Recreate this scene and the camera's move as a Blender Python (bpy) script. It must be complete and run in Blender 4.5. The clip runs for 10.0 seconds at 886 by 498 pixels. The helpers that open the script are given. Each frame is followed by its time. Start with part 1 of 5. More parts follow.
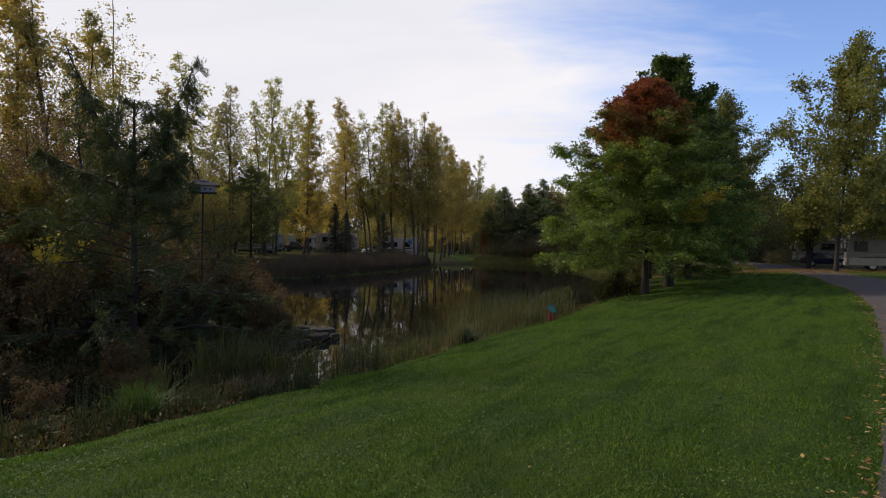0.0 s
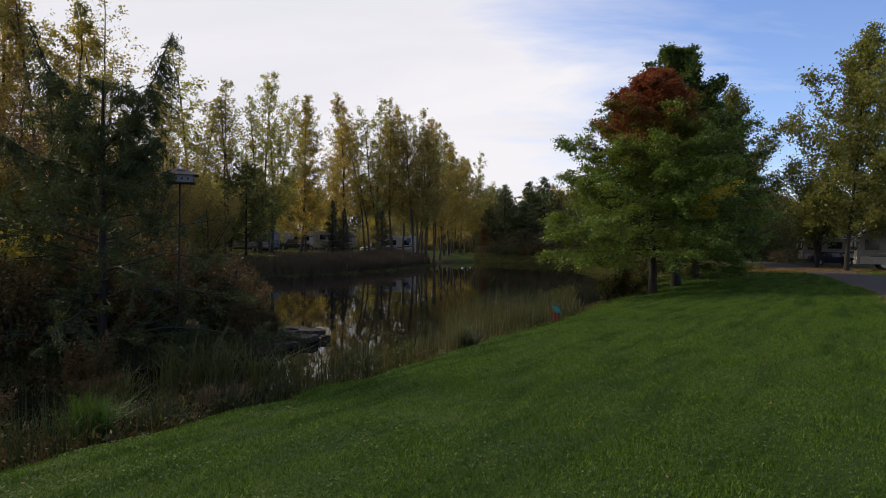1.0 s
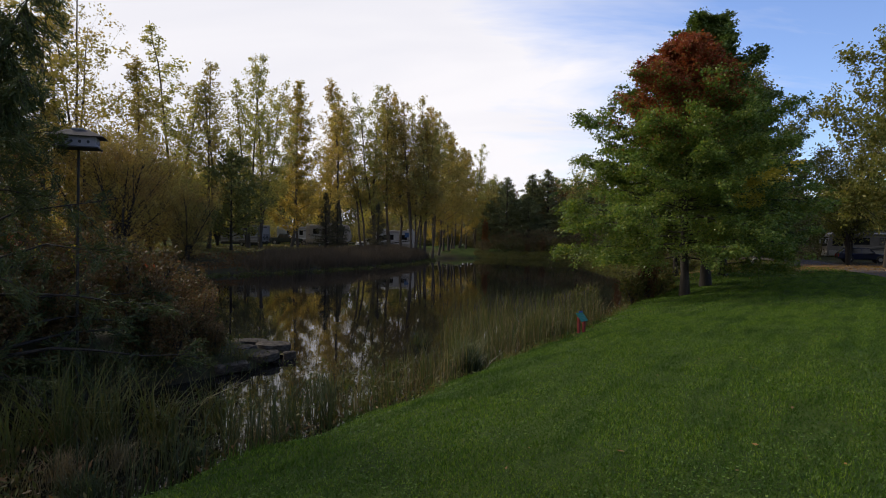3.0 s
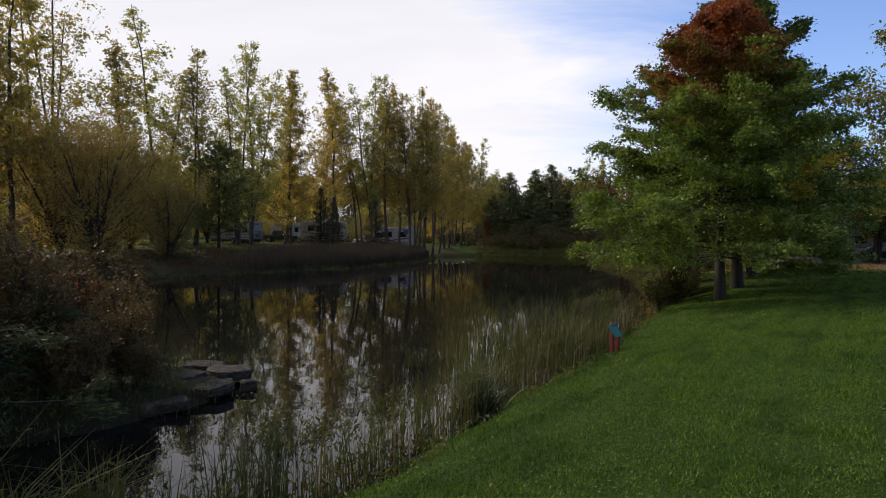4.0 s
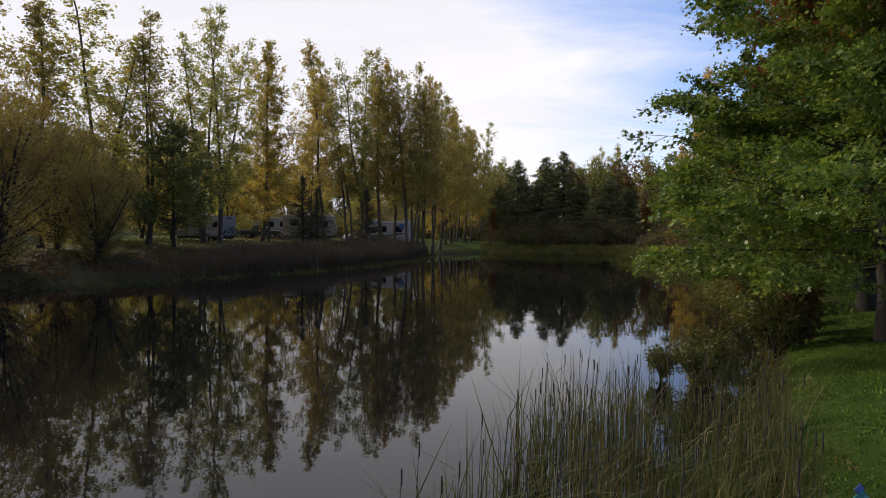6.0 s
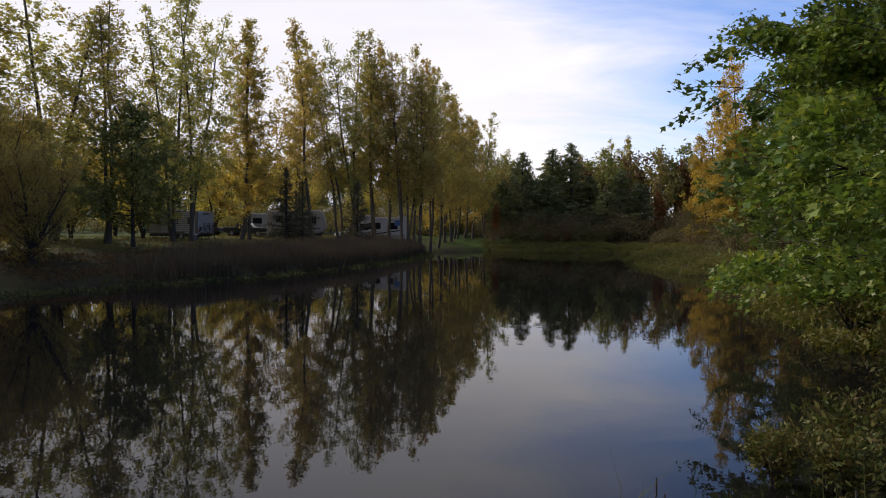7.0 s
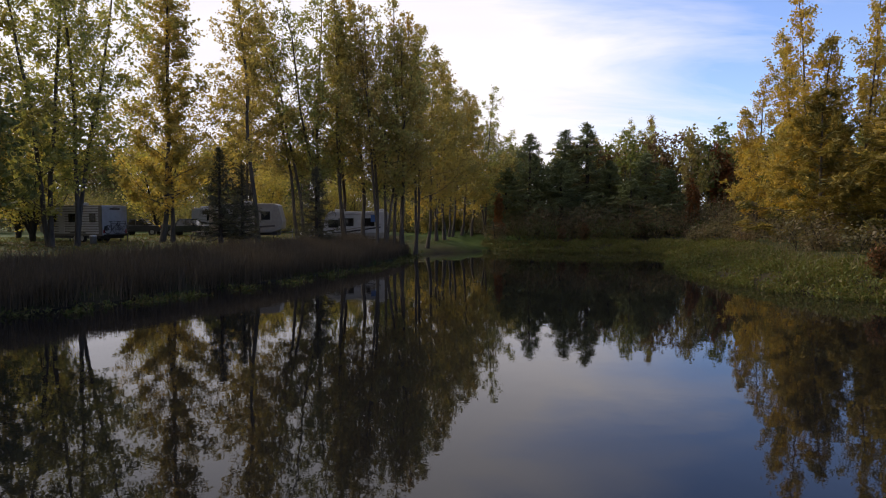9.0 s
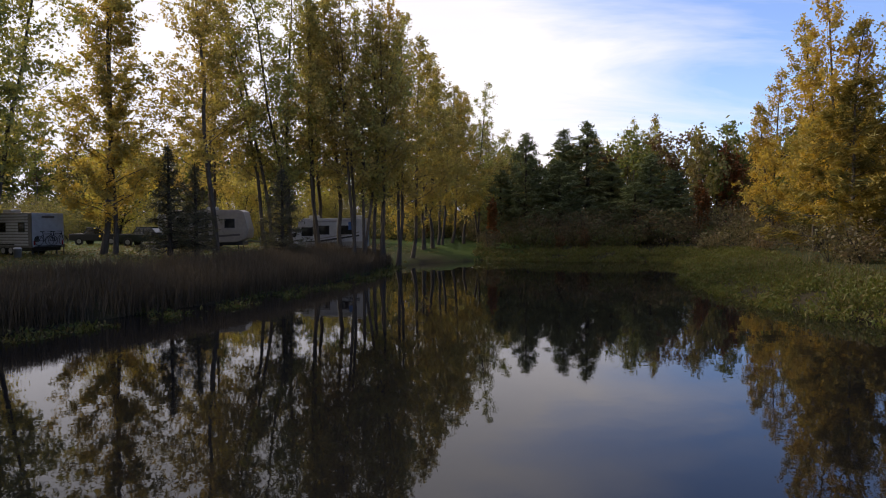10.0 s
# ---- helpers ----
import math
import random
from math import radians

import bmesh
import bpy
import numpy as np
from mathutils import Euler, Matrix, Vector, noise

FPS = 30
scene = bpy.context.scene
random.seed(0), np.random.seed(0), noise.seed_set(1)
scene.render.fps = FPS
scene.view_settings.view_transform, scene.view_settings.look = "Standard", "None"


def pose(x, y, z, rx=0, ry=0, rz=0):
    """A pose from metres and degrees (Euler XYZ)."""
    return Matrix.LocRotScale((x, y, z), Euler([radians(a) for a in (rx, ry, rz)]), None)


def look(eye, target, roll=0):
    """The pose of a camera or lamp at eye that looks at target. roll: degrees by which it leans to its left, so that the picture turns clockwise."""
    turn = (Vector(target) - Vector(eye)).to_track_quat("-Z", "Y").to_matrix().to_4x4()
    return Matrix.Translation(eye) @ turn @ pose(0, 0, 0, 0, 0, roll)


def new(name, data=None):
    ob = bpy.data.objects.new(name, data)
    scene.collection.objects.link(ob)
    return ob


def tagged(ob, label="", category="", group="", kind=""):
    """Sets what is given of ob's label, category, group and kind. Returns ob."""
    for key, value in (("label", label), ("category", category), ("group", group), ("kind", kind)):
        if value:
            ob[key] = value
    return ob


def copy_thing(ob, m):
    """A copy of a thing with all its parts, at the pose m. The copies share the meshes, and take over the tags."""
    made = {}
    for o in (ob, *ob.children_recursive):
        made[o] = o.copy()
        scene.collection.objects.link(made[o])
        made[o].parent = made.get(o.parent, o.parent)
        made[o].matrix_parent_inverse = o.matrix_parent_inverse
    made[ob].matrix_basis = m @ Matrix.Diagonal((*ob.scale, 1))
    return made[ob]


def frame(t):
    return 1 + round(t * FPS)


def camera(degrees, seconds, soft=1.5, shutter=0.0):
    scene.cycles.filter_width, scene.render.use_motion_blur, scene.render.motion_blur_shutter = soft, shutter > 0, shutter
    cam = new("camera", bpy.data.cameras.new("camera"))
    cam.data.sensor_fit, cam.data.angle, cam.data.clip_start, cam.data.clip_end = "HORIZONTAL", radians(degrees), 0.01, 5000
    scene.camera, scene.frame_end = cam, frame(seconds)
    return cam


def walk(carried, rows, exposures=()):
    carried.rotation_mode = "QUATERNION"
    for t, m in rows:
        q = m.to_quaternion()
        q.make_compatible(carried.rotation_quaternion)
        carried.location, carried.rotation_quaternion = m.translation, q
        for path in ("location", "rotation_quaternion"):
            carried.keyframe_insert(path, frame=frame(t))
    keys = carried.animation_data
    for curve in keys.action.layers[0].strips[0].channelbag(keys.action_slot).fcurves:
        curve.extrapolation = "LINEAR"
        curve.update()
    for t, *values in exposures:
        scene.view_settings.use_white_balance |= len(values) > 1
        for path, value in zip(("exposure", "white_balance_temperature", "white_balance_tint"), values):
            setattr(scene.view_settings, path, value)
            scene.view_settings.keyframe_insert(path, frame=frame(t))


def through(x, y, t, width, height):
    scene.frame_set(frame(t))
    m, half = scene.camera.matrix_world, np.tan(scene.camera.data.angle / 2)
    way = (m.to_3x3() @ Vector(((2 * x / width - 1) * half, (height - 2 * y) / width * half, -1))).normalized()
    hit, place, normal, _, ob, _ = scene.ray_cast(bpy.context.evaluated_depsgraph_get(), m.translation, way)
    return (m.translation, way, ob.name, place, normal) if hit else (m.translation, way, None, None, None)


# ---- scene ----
cam = camera(71.0, 10.0, soft=1.0)
# seconds, x, y, z, yaw, pitch, roll
ROWS = [
    (0.0, 0.000, 0.000, 3.811, 0.000, -0.465, -0.504),
    (0.5, 0.034, 0.720, 3.749, 0.006, -0.490, -0.548),
    (1.0, 0.077, 1.613, 3.691, -0.006, -0.573, -0.602),
    (1.5, 0.113, 2.610, 3.642, -0.020, -0.657, -0.654),
    (2.0, 0.136, 3.748, 3.595, -0.017, -0.749, -0.712),
    (2.5, 0.160, 5.126, 3.559, -0.005, -0.851, -0.766),
    (4.0, 0.094, 10.743, 3.512, 0.003, -1.214, -0.746),
    (4.5, 0.158, 13.134, 3.567, 0.088, -1.357, -0.691),
    (5.0, 0.245, 15.781, 3.641, 0.181, -1.532, -0.626),
    (5.5, 0.386, 18.739, 3.741, 0.285, -1.695, -0.563),
    (7.0, 1.362, 28.404, 3.709, 0.853, -2.135, -0.432),
    (7.5, 1.818, 32.101, 3.692, 1.114, -2.311, -0.290),
    (8.0, 2.315, 35.945, 3.688, 1.366, -2.467, -0.143),
    (8.5, 2.857, 40.132, 3.704, 1.553, -2.605, -0.021),
    (9.0, 3.426, 44.412, 3.777, 1.717, -2.615, 0.089),
    (9.5, 4.042, 48.329, 3.924, 1.752, -2.433, 0.194),
    (10.0, 4.673, 50.861, 4.079, 1.748, -2.237, 0.289),
]
walk(cam, [(t, pose(x, y, z, 90 + pitch, roll, yaw)) for t, x, y, z, yaw, pitch, roll in ROWS], exposures=[(0.0, 0.12, 7050, 10), (1.3, 0.09, 7050, 10), (2.6, 0.17, 7050, 10), (5.5, 0.22, 7050, 10), (7.0, 0.25, 7050, 12), (8.5, 0.30, 7050, 14), (10.0, 0.36, 7050, 14)])

# ---- light ----
SUN_AZ, SUN_EL = -58.0, 33.0          # degrees from straight ahead (+y), to the right positive
sun_dir = Vector((math.sin(radians(SUN_AZ)) * math.cos(radians(SUN_EL)), math.cos(radians(SUN_AZ)) * math.cos(radians(SUN_EL)), math.sin(radians(SUN_EL))))
sun_data = bpy.data.lights.new("sun", "SUN")
sun_data.energy, sun_data.angle, sun_data.color = 2.9, radians(10), (1.0, 0.93, 0.82)
sun = new("sun", sun_data)
sun.matrix_world = look(sun_dir * 100, (0, 0, 0))

world = bpy.data.worlds.new("sky")
scene.world = world
world.use_nodes = True
wn, wl = world.node_tree.nodes, world.node_tree.links
wn.clear()


def wmath(op, a, b, clamp=False):
    n = wn.new("ShaderNodeMath")
    n.operation, n.use_clamp = op, clamp
    for i, v in enumerate((a, b)):
        if isinstance(v, (int, float)):
            n.inputs[i].default_value = v
        else:
            wl.new(v, n.inputs[i])
    return n.outputs[0]


coord = wn.new("ShaderNodeTexCoord")
sep = wn.new("ShaderNodeSeparateXYZ")
wl.new(coord.outputs["Generated"], sep.inputs[0])
DX, DY, DZ = sep.outputs
high = wmath("ADD", wmath("MAXIMUM", DZ, 0.0), 0.22)
flat = wn.new("ShaderNodeCombineXYZ")
wl.new(wmath("DIVIDE", DX, high), flat.inputs[0])
wl.new(wmath("DIVIDE", DY, high), flat.inputs[1])
turn = wn.new("ShaderNodeMapping")
turn.inputs["Rotation"].default_value = (0, 0, radians(28))
turn.inputs["Scale"].default_value = (0.55, 1.5, 1.0)
wl.new(flat.outputs[0], turn.inputs[0])


def wnoise(scale, detail, rough):
    n = wn.new("ShaderNodeTexNoise")
    n.inputs["Scale"].default_value, n.inputs["Detail"].default_value, n.inputs["Roughness"].default_value = scale, detail, rough
    n.inputs["Distortion"].default_value = 0.5
    wl.new(turn.outputs[0], n.inputs["Vector"])
    return n.outputs[0]


veil = wmath("ADD", wmath("MULTIPLY", wmath("SUBTRACT", 0.49, DX), 2.6), wmath("MULTIPLY", wmath("SUBTRACT", wnoise(1.3, 6, 0.6), 0.5), 2.4))
cover = wmath("ADD", veil, wmath("MULTIPLY", wmath("SUBTRACT", 0.16, DZ), 1.9), True)
sky = wn.new("ShaderNodeTexSky")
sky.sky_type, sky.sun_disc = "NISHITA", False
sky.sun_elevation, sky.sun_rotation = radians(SUN_EL), radians(SUN_AZ % 360)
sky.air_density, sky.dust_density, sky.ozone_density = 1.0, 0.4, 2.5
blue = wn.new("ShaderNodeMix")
blue.data_type, blue.blend_type = "RGBA", "MULTIPLY"
blue.inputs["Factor"].default_value = 1.0
wl.new(sky.outputs[0], blue.inputs["A"])
blue.inputs["B"].default_value = (0.140, 0.149, 0.192, 1)
grey = wn.new("ShaderNodeValToRGB")
grey.color_ramp.elements[0].position, grey.color_ramp.elements[0].color = 0.3, (0.685, 0.72, 0.85, 1)
grey.color_ramp.elements[1].position, grey.color_ramp.elements[1].color = 0.6, (0.825, 0.845, 0.945, 1)
wl.new(wnoise(0.9, 4, 0.5), grey.inputs[0])
both = wn.new("ShaderNodeMix")
both.data_type = "RGBA"
wl.new(cover, both.inputs["Factor"])
wl.new(blue.outputs["Result"], both.inputs["A"])
wl.new(grey.outputs[0], both.inputs["B"])
back = wn.new("ShaderNodeBackground")
back.inputs["Strength"].default_value = 1.0
wl.new(both.outputs["Result"], back.inputs["Color"])
wl.new(back.outputs[0], wn.new("ShaderNodeOutputWorld").inputs["Surface"])

# ---- materials ----
def material(name, rough=0.7, metal=0.0, ior=1.45):
    m = bpy.data.materials.new(name)
    m.use_nodes = True
    b = m.node_tree.nodes["Principled BSDF"]
    b.inputs["Roughness"].default_value, b.inputs["Metallic"].default_value, b.inputs["IOR"].default_value = rough, metal, ior
    return m, m.node_tree.nodes, m.node_tree.links, b


def ramp(nodes, links, source, stops):
    r = nodes.new("ShaderNodeValToRGB")
    e = r.color_ramp.elements
    while len(e) < len(stops):
        e.new(0.5)
    for el, (p, c) in zip(e, stops):
        el.position, el.color = p, (*c, 1)
    links.new(source, r.inputs[0])
    return r.outputs[0]


def tex(nodes, links, scale, detail=4.0, rough=0.55, stretch=(1, 1, 1), rot=(0, 0, 0), space="Object"):
    c = nodes.new("ShaderNodeTexCoord")
    mp = nodes.new("ShaderNodeMapping")
    mp.inputs["Scale"].default_value = stretch
    first = nodes.new("ShaderNodeMapping")
    first.inputs["Rotation"].default_value = rot
    links.new(c.outputs[space], first.inputs[0])
    links.new(first.outputs[0], mp.inputs[0])
    n = nodes.new("ShaderNodeTexNoise")
    n.inputs["Scale"].default_value, n.inputs["Detail"].default_value, n.inputs["Roughness"].default_value = scale, detail, rough
    links.new(mp.outputs[0], n.inputs["Vector"])
    return n.outputs[0]


def mix(nodes, links, fac, a, b, mode="MIX"):
    n = nodes.new("ShaderNodeMix")
    n.data_type, n.blend_type = "RGBA", mode
    for key, v in (("Factor", fac), ("A", a), ("B", b)):
        if isinstance(v, (int, float)):
            n.inputs[key].default_value = v
        elif isinstance(v, tuple):
            n.inputs[key].default_value = (*v, 1)
        else:
            links.new(v, n.inputs[key])
    return n.outputs["Result"]


def bump(nodes, links, b, height, strength, distance):
    n = nodes.new("ShaderNodeBump")
    n.inputs["Strength"].default_value, n.inputs["Distance"].default_value = strength, distance
    links.new(height, n.inputs["Height"])
    links.new(n.outputs[0], b.inputs["Normal"])


def leafy(name, colours, through=0.5, rough=0.6, patch=None, patch_scale=0.35, patch_stretch=(1, 1, 1), patch_turn=0.0):
    """Leaves: a spread of colours from leaf to leaf, light that comes through; patch: a second colour in some parts of a crown."""
    m, n, l, b = material(name, rough)
    b.inputs["Specular IOR Level"].default_value = 0.25
    g = n.new("ShaderNodeNewGeometry")
    c = ramp(n, l, g.outputs["Random Per Island"], [(i / max(1, len(colours) - 1), k) for i, k in enumerate(colours)])
    if patch:
        spot = ramp(n, l, tex(n, l, patch_scale, 4, 0.6, patch_stretch, (0, 0, radians(patch_turn))), [(0.47, (0, 0, 0)), (0.62, (1, 1, 1))])
        c = mix(n, l, spot, c, patch)
    info = n.new("ShaderNodeObjectInfo")
    tint = ramp(n, l, info.outputs["Random"], [(0.0, (0.78, 0.82, 0.8)), (1.0, (1.12, 1.06, 1.0))])
    c = mix(n, l, 1.0, c, tint, "MULTIPLY")
    l.new(c, b.inputs["Base Color"])
    t = n.new("ShaderNodeBsdfTranslucent")
    l.new(mix(n, l, 1.0, c, (1.2, 1.15, 0.66), "MULTIPLY"), t.inputs["Color"])
    s = n.new("ShaderNodeMixShader")
    s.inputs[0].default_value = through
    l.new(b.outputs[0], s.inputs[1])
    l.new(t.outputs[0], s.inputs[2])
    l.new(s.outputs[0], n["Material Output"].inputs["Surface"])
    return m


def plain(name, colour, rough=0.5, metal=0.0, vary=0.12, scale=3.0, relief=0.0):
    m, n, l, b = material(name, rough, metal)
    lo, hi = tuple(v * (1 - vary) for v in colour), tuple(min(1.0, v * (1 + vary)) for v in colour)
    f = tex(n, l, scale, 6, 0.6)
    l.new(ramp(n, l, f, [(0.35, lo), (0.65, hi)]), b.inputs["Base Color"])
    if relief:
        bump(n, l, b, f, 0.5, relief)
    return m


def bark(name, dark, light, scale=2.2):
    m, n, l, b = material(name, 0.9)
    f = tex(n, l, scale, 8, 0.7, (3, 3, 0.5))
    l.new(ramp(n, l, f, [(0.3, dark), (0.7, light)]), b.inputs["Base Color"])
    bump(n, l, b, f, 0.9, 0.04)
    return m


def grass_ground():
    m, n, l, b = material("mown_grass", 0.85)
    b.inputs["Specular IOR Level"].default_value = 0.15
    fine = tex(n, l, 38.0, 6, 0.75)
    mid = tex(n, l, 2.4, 6, 0.65)
    broad = tex(n, l, 0.22, 4, 0.55)
    stripe = tex(n, l, 0.9, 3, 0.5, (2.2, 0.12, 1), (0, 0, radians(-25)))
    c = ramp(n, l, fine, [(0.3, (0.009, 0.020, 0.003)), (0.5, (0.036, 0.066, 0.008)), (0.72, (0.088, 0.124, 0.021))])
    c = mix(n, l, 0.8, c, ramp(n, l, mid, [(0.3, (0.62, 0.70, 0.55)), (0.7, (1.25, 1.15, 1.05))]), "MULTIPLY")
    c = mix(n, l, 0.8, c, ramp(n, l, broad, [(0.35, (0.80, 0.88, 0.85)), (0.68, (1.2, 1.06, 0.85))]), "MULTIPLY")
    c = mix(n, l, 0.6, c, ramp(n, l, stripe, [(0.38, (0.78, 0.82, 0.8)), (0.62, (1.18, 1.15, 1.1))]), "MULTIPLY")
    # bare soil and leaf litter where the cover says so
    soil = ramp(n, l, tex(n, l, 9.0, 7, 0.75), [(0.3, (0.014, 0.011, 0.007)), (0.5, (0.033, 0.026, 0.012)), (0.66, (0.058, 0.038, 0.017)), (0.78, (0.11, 0.068, 0.03))])
    mud = ramp(n, l, tex(n, l, 5.0, 6, 0.7), [(0.3, (0.010, 0.008, 0.005)), (0.7, (0.035, 0.027, 0.016))])
    for key, colour in (("litter", soil), ("mud", mud)):
        at = n.new("ShaderNodeAttribute")
        at.attribute_name = key
        edge = n.new("ShaderNodeMath")
        edge.operation = "MULTIPLY_ADD"
        edge.inputs[1].default_value, edge.inputs[2].default_value = 1.4, -0.7
        l.new(mid if key == "litter" else fine, edge.inputs[0])
        s = n.new("ShaderNodeMath")
        s.operation, s.use_clamp = "ADD", True
        l.new(at.outputs["Fac"], s.inputs[0])
        l.new(edge.outputs[0], s.inputs[1])
        f = n.new("ShaderNodeMath")
        f.operation, f.use_clamp = "MULTIPLY", True
        l.new(s.outputs[0], f.inputs[0])
        l.new(at.outputs["Fac"], f.inputs[1])
        c = mix(n, l, f.outputs[0], c, colour)
    l.new(c, b.inputs["Base Color"])
    bump(n, l, b, fine, 0.8, 0.05)
    return m


def water_surface():
    m, n, l, b = material("pond_water", 0.015, 0, 1.33)
    b.inputs["Base Color"].default_value = (0.006, 0.006, 0.0062, 1)
    a = tex(n, l, 1.1, 3, 0.5, (1, 0.8, 1))
    c = tex(n, l, 6.0, 2, 0.5)
    h = n.new("ShaderNodeMath")
    h.operation = "MULTIPLY_ADD"
    h.inputs[1].default_value = 0.12
    l.new(c, h.inputs[0])
    l.new(a, h.inputs[2])
    bump(n, l, b, h.outputs[0], 0.15, 0.02)
    return m


def asphalt():
    m, n, l, b = material("worn_asphalt", 0.9)
    b.inputs["Specular IOR Level"].default_value = 0.2
    f = tex(n, l, 60, 4, 0.7)
    g = tex(n, l, 0.8, 5, 0.6)
    c = ramp(n, l, f, [(0.3, (0.044, 0.037, 0.034)), (0.7, (0.105, 0.088, 0.080))])
    c = mix(n, l, 0.8, c, ramp(n, l, g, [(0.3, (0.75, 0.75, 0.75)), (0.7, (1.2, 1.15, 1.1))]), "MULTIPLY")
    l.new(c, b.inputs["Base Color"])
    bump(n, l, b, f, 0.5, 0.01)
    return m


def stone():
    m, n, l, b = material("shore_stone", 0.8)
    f = tex(n, l, 5.0, 9, 0.75, (1, 1, 2.5))
    c = ramp(n, l, f, [(0.3, (0.014, 0.011, 0.008)), (0.5, (0.046, 0.036, 0.026)), (0.7, (0.125, 0.10, 0.074))])
    b.inputs["Specular IOR Level"].default_value = 0.2
    l.new(c, b.inputs["Base Color"])
    bump(n, l, b, f, 0.8, 0.05)
    return m


GRASS, WATER, ASPHALT, STONE = grass_ground(), water_surface(), asphalt(), stone()
BARK = bark("grey_brown_bark", (0.035, 0.028, 0.022), (0.12, 0.10, 0.08))
BARK_PALE = bark("poplar_bark", (0.030, 0.023, 0.017), (0.108, 0.086, 0.064))
BARK_DARK = bark("dark_bark", (0.014, 0.011, 0.009), (0.042, 0.034, 0.028))
LEAF_GREEN = leafy("poplar_leaf_green", [(0.227, 0.239, 0.094), (0.294, 0.299, 0.113), (0.372, 0.352, 0.133), (0.465, 0.413, 0.146)], 0.55)
LEAF_OLIVE = leafy("poplar_leaf_olive", [(0.26, 0.23, 0.09), (0.33, 0.275, 0.105), (0.41, 0.33, 0.125), (0.26, 0.25, 0.095)], 0.58, patch=(0.37, 0.27, 0.10))
LEAF_FAR = leafy("far_leaf", [(0.16, 0.15, 0.065), (0.21, 0.19, 0.075), (0.26, 0.22, 0.085), (0.16, 0.165, 0.065)], 0.5, patch=(0.22, 0.165, 0.08))
LEAF_GOLD = leafy("poplar_leaf_gold", [(0.36, 0.26, 0.075), (0.45, 0.33, 0.09), (0.29, 0.25, 0.085), (0.50, 0.39, 0.13)], 0.55, patch=(0.27, 0.24, 0.09))
LEAF_BIRCH = leafy("birch_leaf", [(0.403, 0.278, 0.055), (0.512, 0.348, 0.065), (0.317, 0.244, 0.070), (0.561, 0.406, 0.090)], 0.5, patch=(0.268, 0.232, 0.075))
LEAF_OAK = leafy("oak_leaf", [(0.088, 0.146, 0.029), (0.120, 0.186, 0.037), (0.177, 0.238, 0.048), (0.281, 0.297, 0.063)], 0.36, 0.42)
LEAF_OAK_DARK = leafy("oak_leaf_dark", [(0.055, 0.095, 0.025), (0.075, 0.122, 0.031), (0.106, 0.150, 0.036), (0.143, 0.170, 0.041)], 0.28, 0.5)
LEAF_COTTON = leafy("cottonwood_leaf", [(0.099, 0.121, 0.038), (0.130, 0.148, 0.045), (0.166, 0.175, 0.054), (0.215, 0.197, 0.063)], 0.45)
LEAF_RED = leafy("oak_leaf_red", [(0.206, 0.040, 0.023), (0.280, 0.068, 0.034), (0.177, 0.088, 0.036), (0.236, 0.048, 0.026)], 0.4)
LEAF_SCARLET = leafy("sumac_leaf", [(0.336, 0.056, 0.016), (0.400, 0.112, 0.020), (0.272, 0.040, 0.016), (0.128, 0.136, 0.024)], 0.4)
LEAF_YELLOW = leafy("yellow_leaf", [(0.38, 0.32, 0.05), (0.48, 0.38, 0.06), (0.28, 0.27, 0.05)], 0.45)
LEAF_WILLOW = leafy("willow_leaf", [(0.324, 0.264, 0.096), (0.408, 0.318, 0.108), (0.456, 0.330, 0.114), (0.276, 0.246, 0.090)], 0.55, patch=(0.324, 0.204, 0.084))
LEAF_SHRUB = leafy("shrub_leaf", [(0.071, 0.071, 0.027), (0.130, 0.081, 0.036), (0.177, 0.091, 0.039), (0.094, 0.111, 0.039)], 0.25, patch=(0.125, 0.069, 0.035))
LEAF_RUST = leafy("rust_leaf", [(0.176, 0.066, 0.024), (0.242, 0.084, 0.030), (0.132, 0.084, 0.030), (0.110, 0.072, 0.030)], 0.3)
LEAF_WEED = leafy("weed_leaf", [(0.045, 0.065, 0.018), (0.072, 0.089, 0.024), (0.108, 0.105, 0.032), (0.090, 0.061, 0.024)], 0.3)
NEEDLE = leafy("spruce_needle", [(0.088, 0.109, 0.056), (0.124, 0.151, 0.074), (0.176, 0.196, 0.095)], 0.25)
NEEDLE_DULL = leafy("dull_spruce_needle", [(0.058, 0.060, 0.040), (0.078, 0.078, 0.050), (0.108, 0.098, 0.066)], 0.25)
NEEDLE_LARCH = leafy("larch_needle", [(0.046, 0.064, 0.024), (0.066, 0.086, 0.031), (0.097, 0.103, 0.035)], 0.3)
NEEDLE_GOLD = leafy("tamarack_needle", [(0.224, 0.162, 0.036), (0.280, 0.203, 0.042), (0.154, 0.149, 0.036)], 0.25, patch=(0.08, 0.085, 0.03))
REED = leafy("reed_blade", [(0.050, 0.066, 0.019), (0.078, 0.088, 0.025), (0.11, 0.098, 0.034), (0.050, 0.072, 0.020)], 0.3)
REED_BROWN = leafy("dry_reed_blade", [(0.058, 0.045, 0.031), (0.090, 0.067, 0.045), (0.126, 0.095, 0.064)], 0.2)
BLADE = leafy("grass_blade", [(0.022, 0.057, 0.004), (0.045, 0.105, 0.008), (0.081, 0.157, 0.012), (0.162, 0.228, 0.033)], 0.3, patch=(0.031, 0.075, 0.007), patch_scale=0.9, patch_stretch=(1.8, 0.35, 1), patch_turn=33)
FALLEN = leafy("fallen_leaf", [(0.195, 0.098, 0.026), (0.255, 0.150, 0.038), (0.150, 0.068, 0.026), (0.300, 0.225, 0.090)], 0.05)
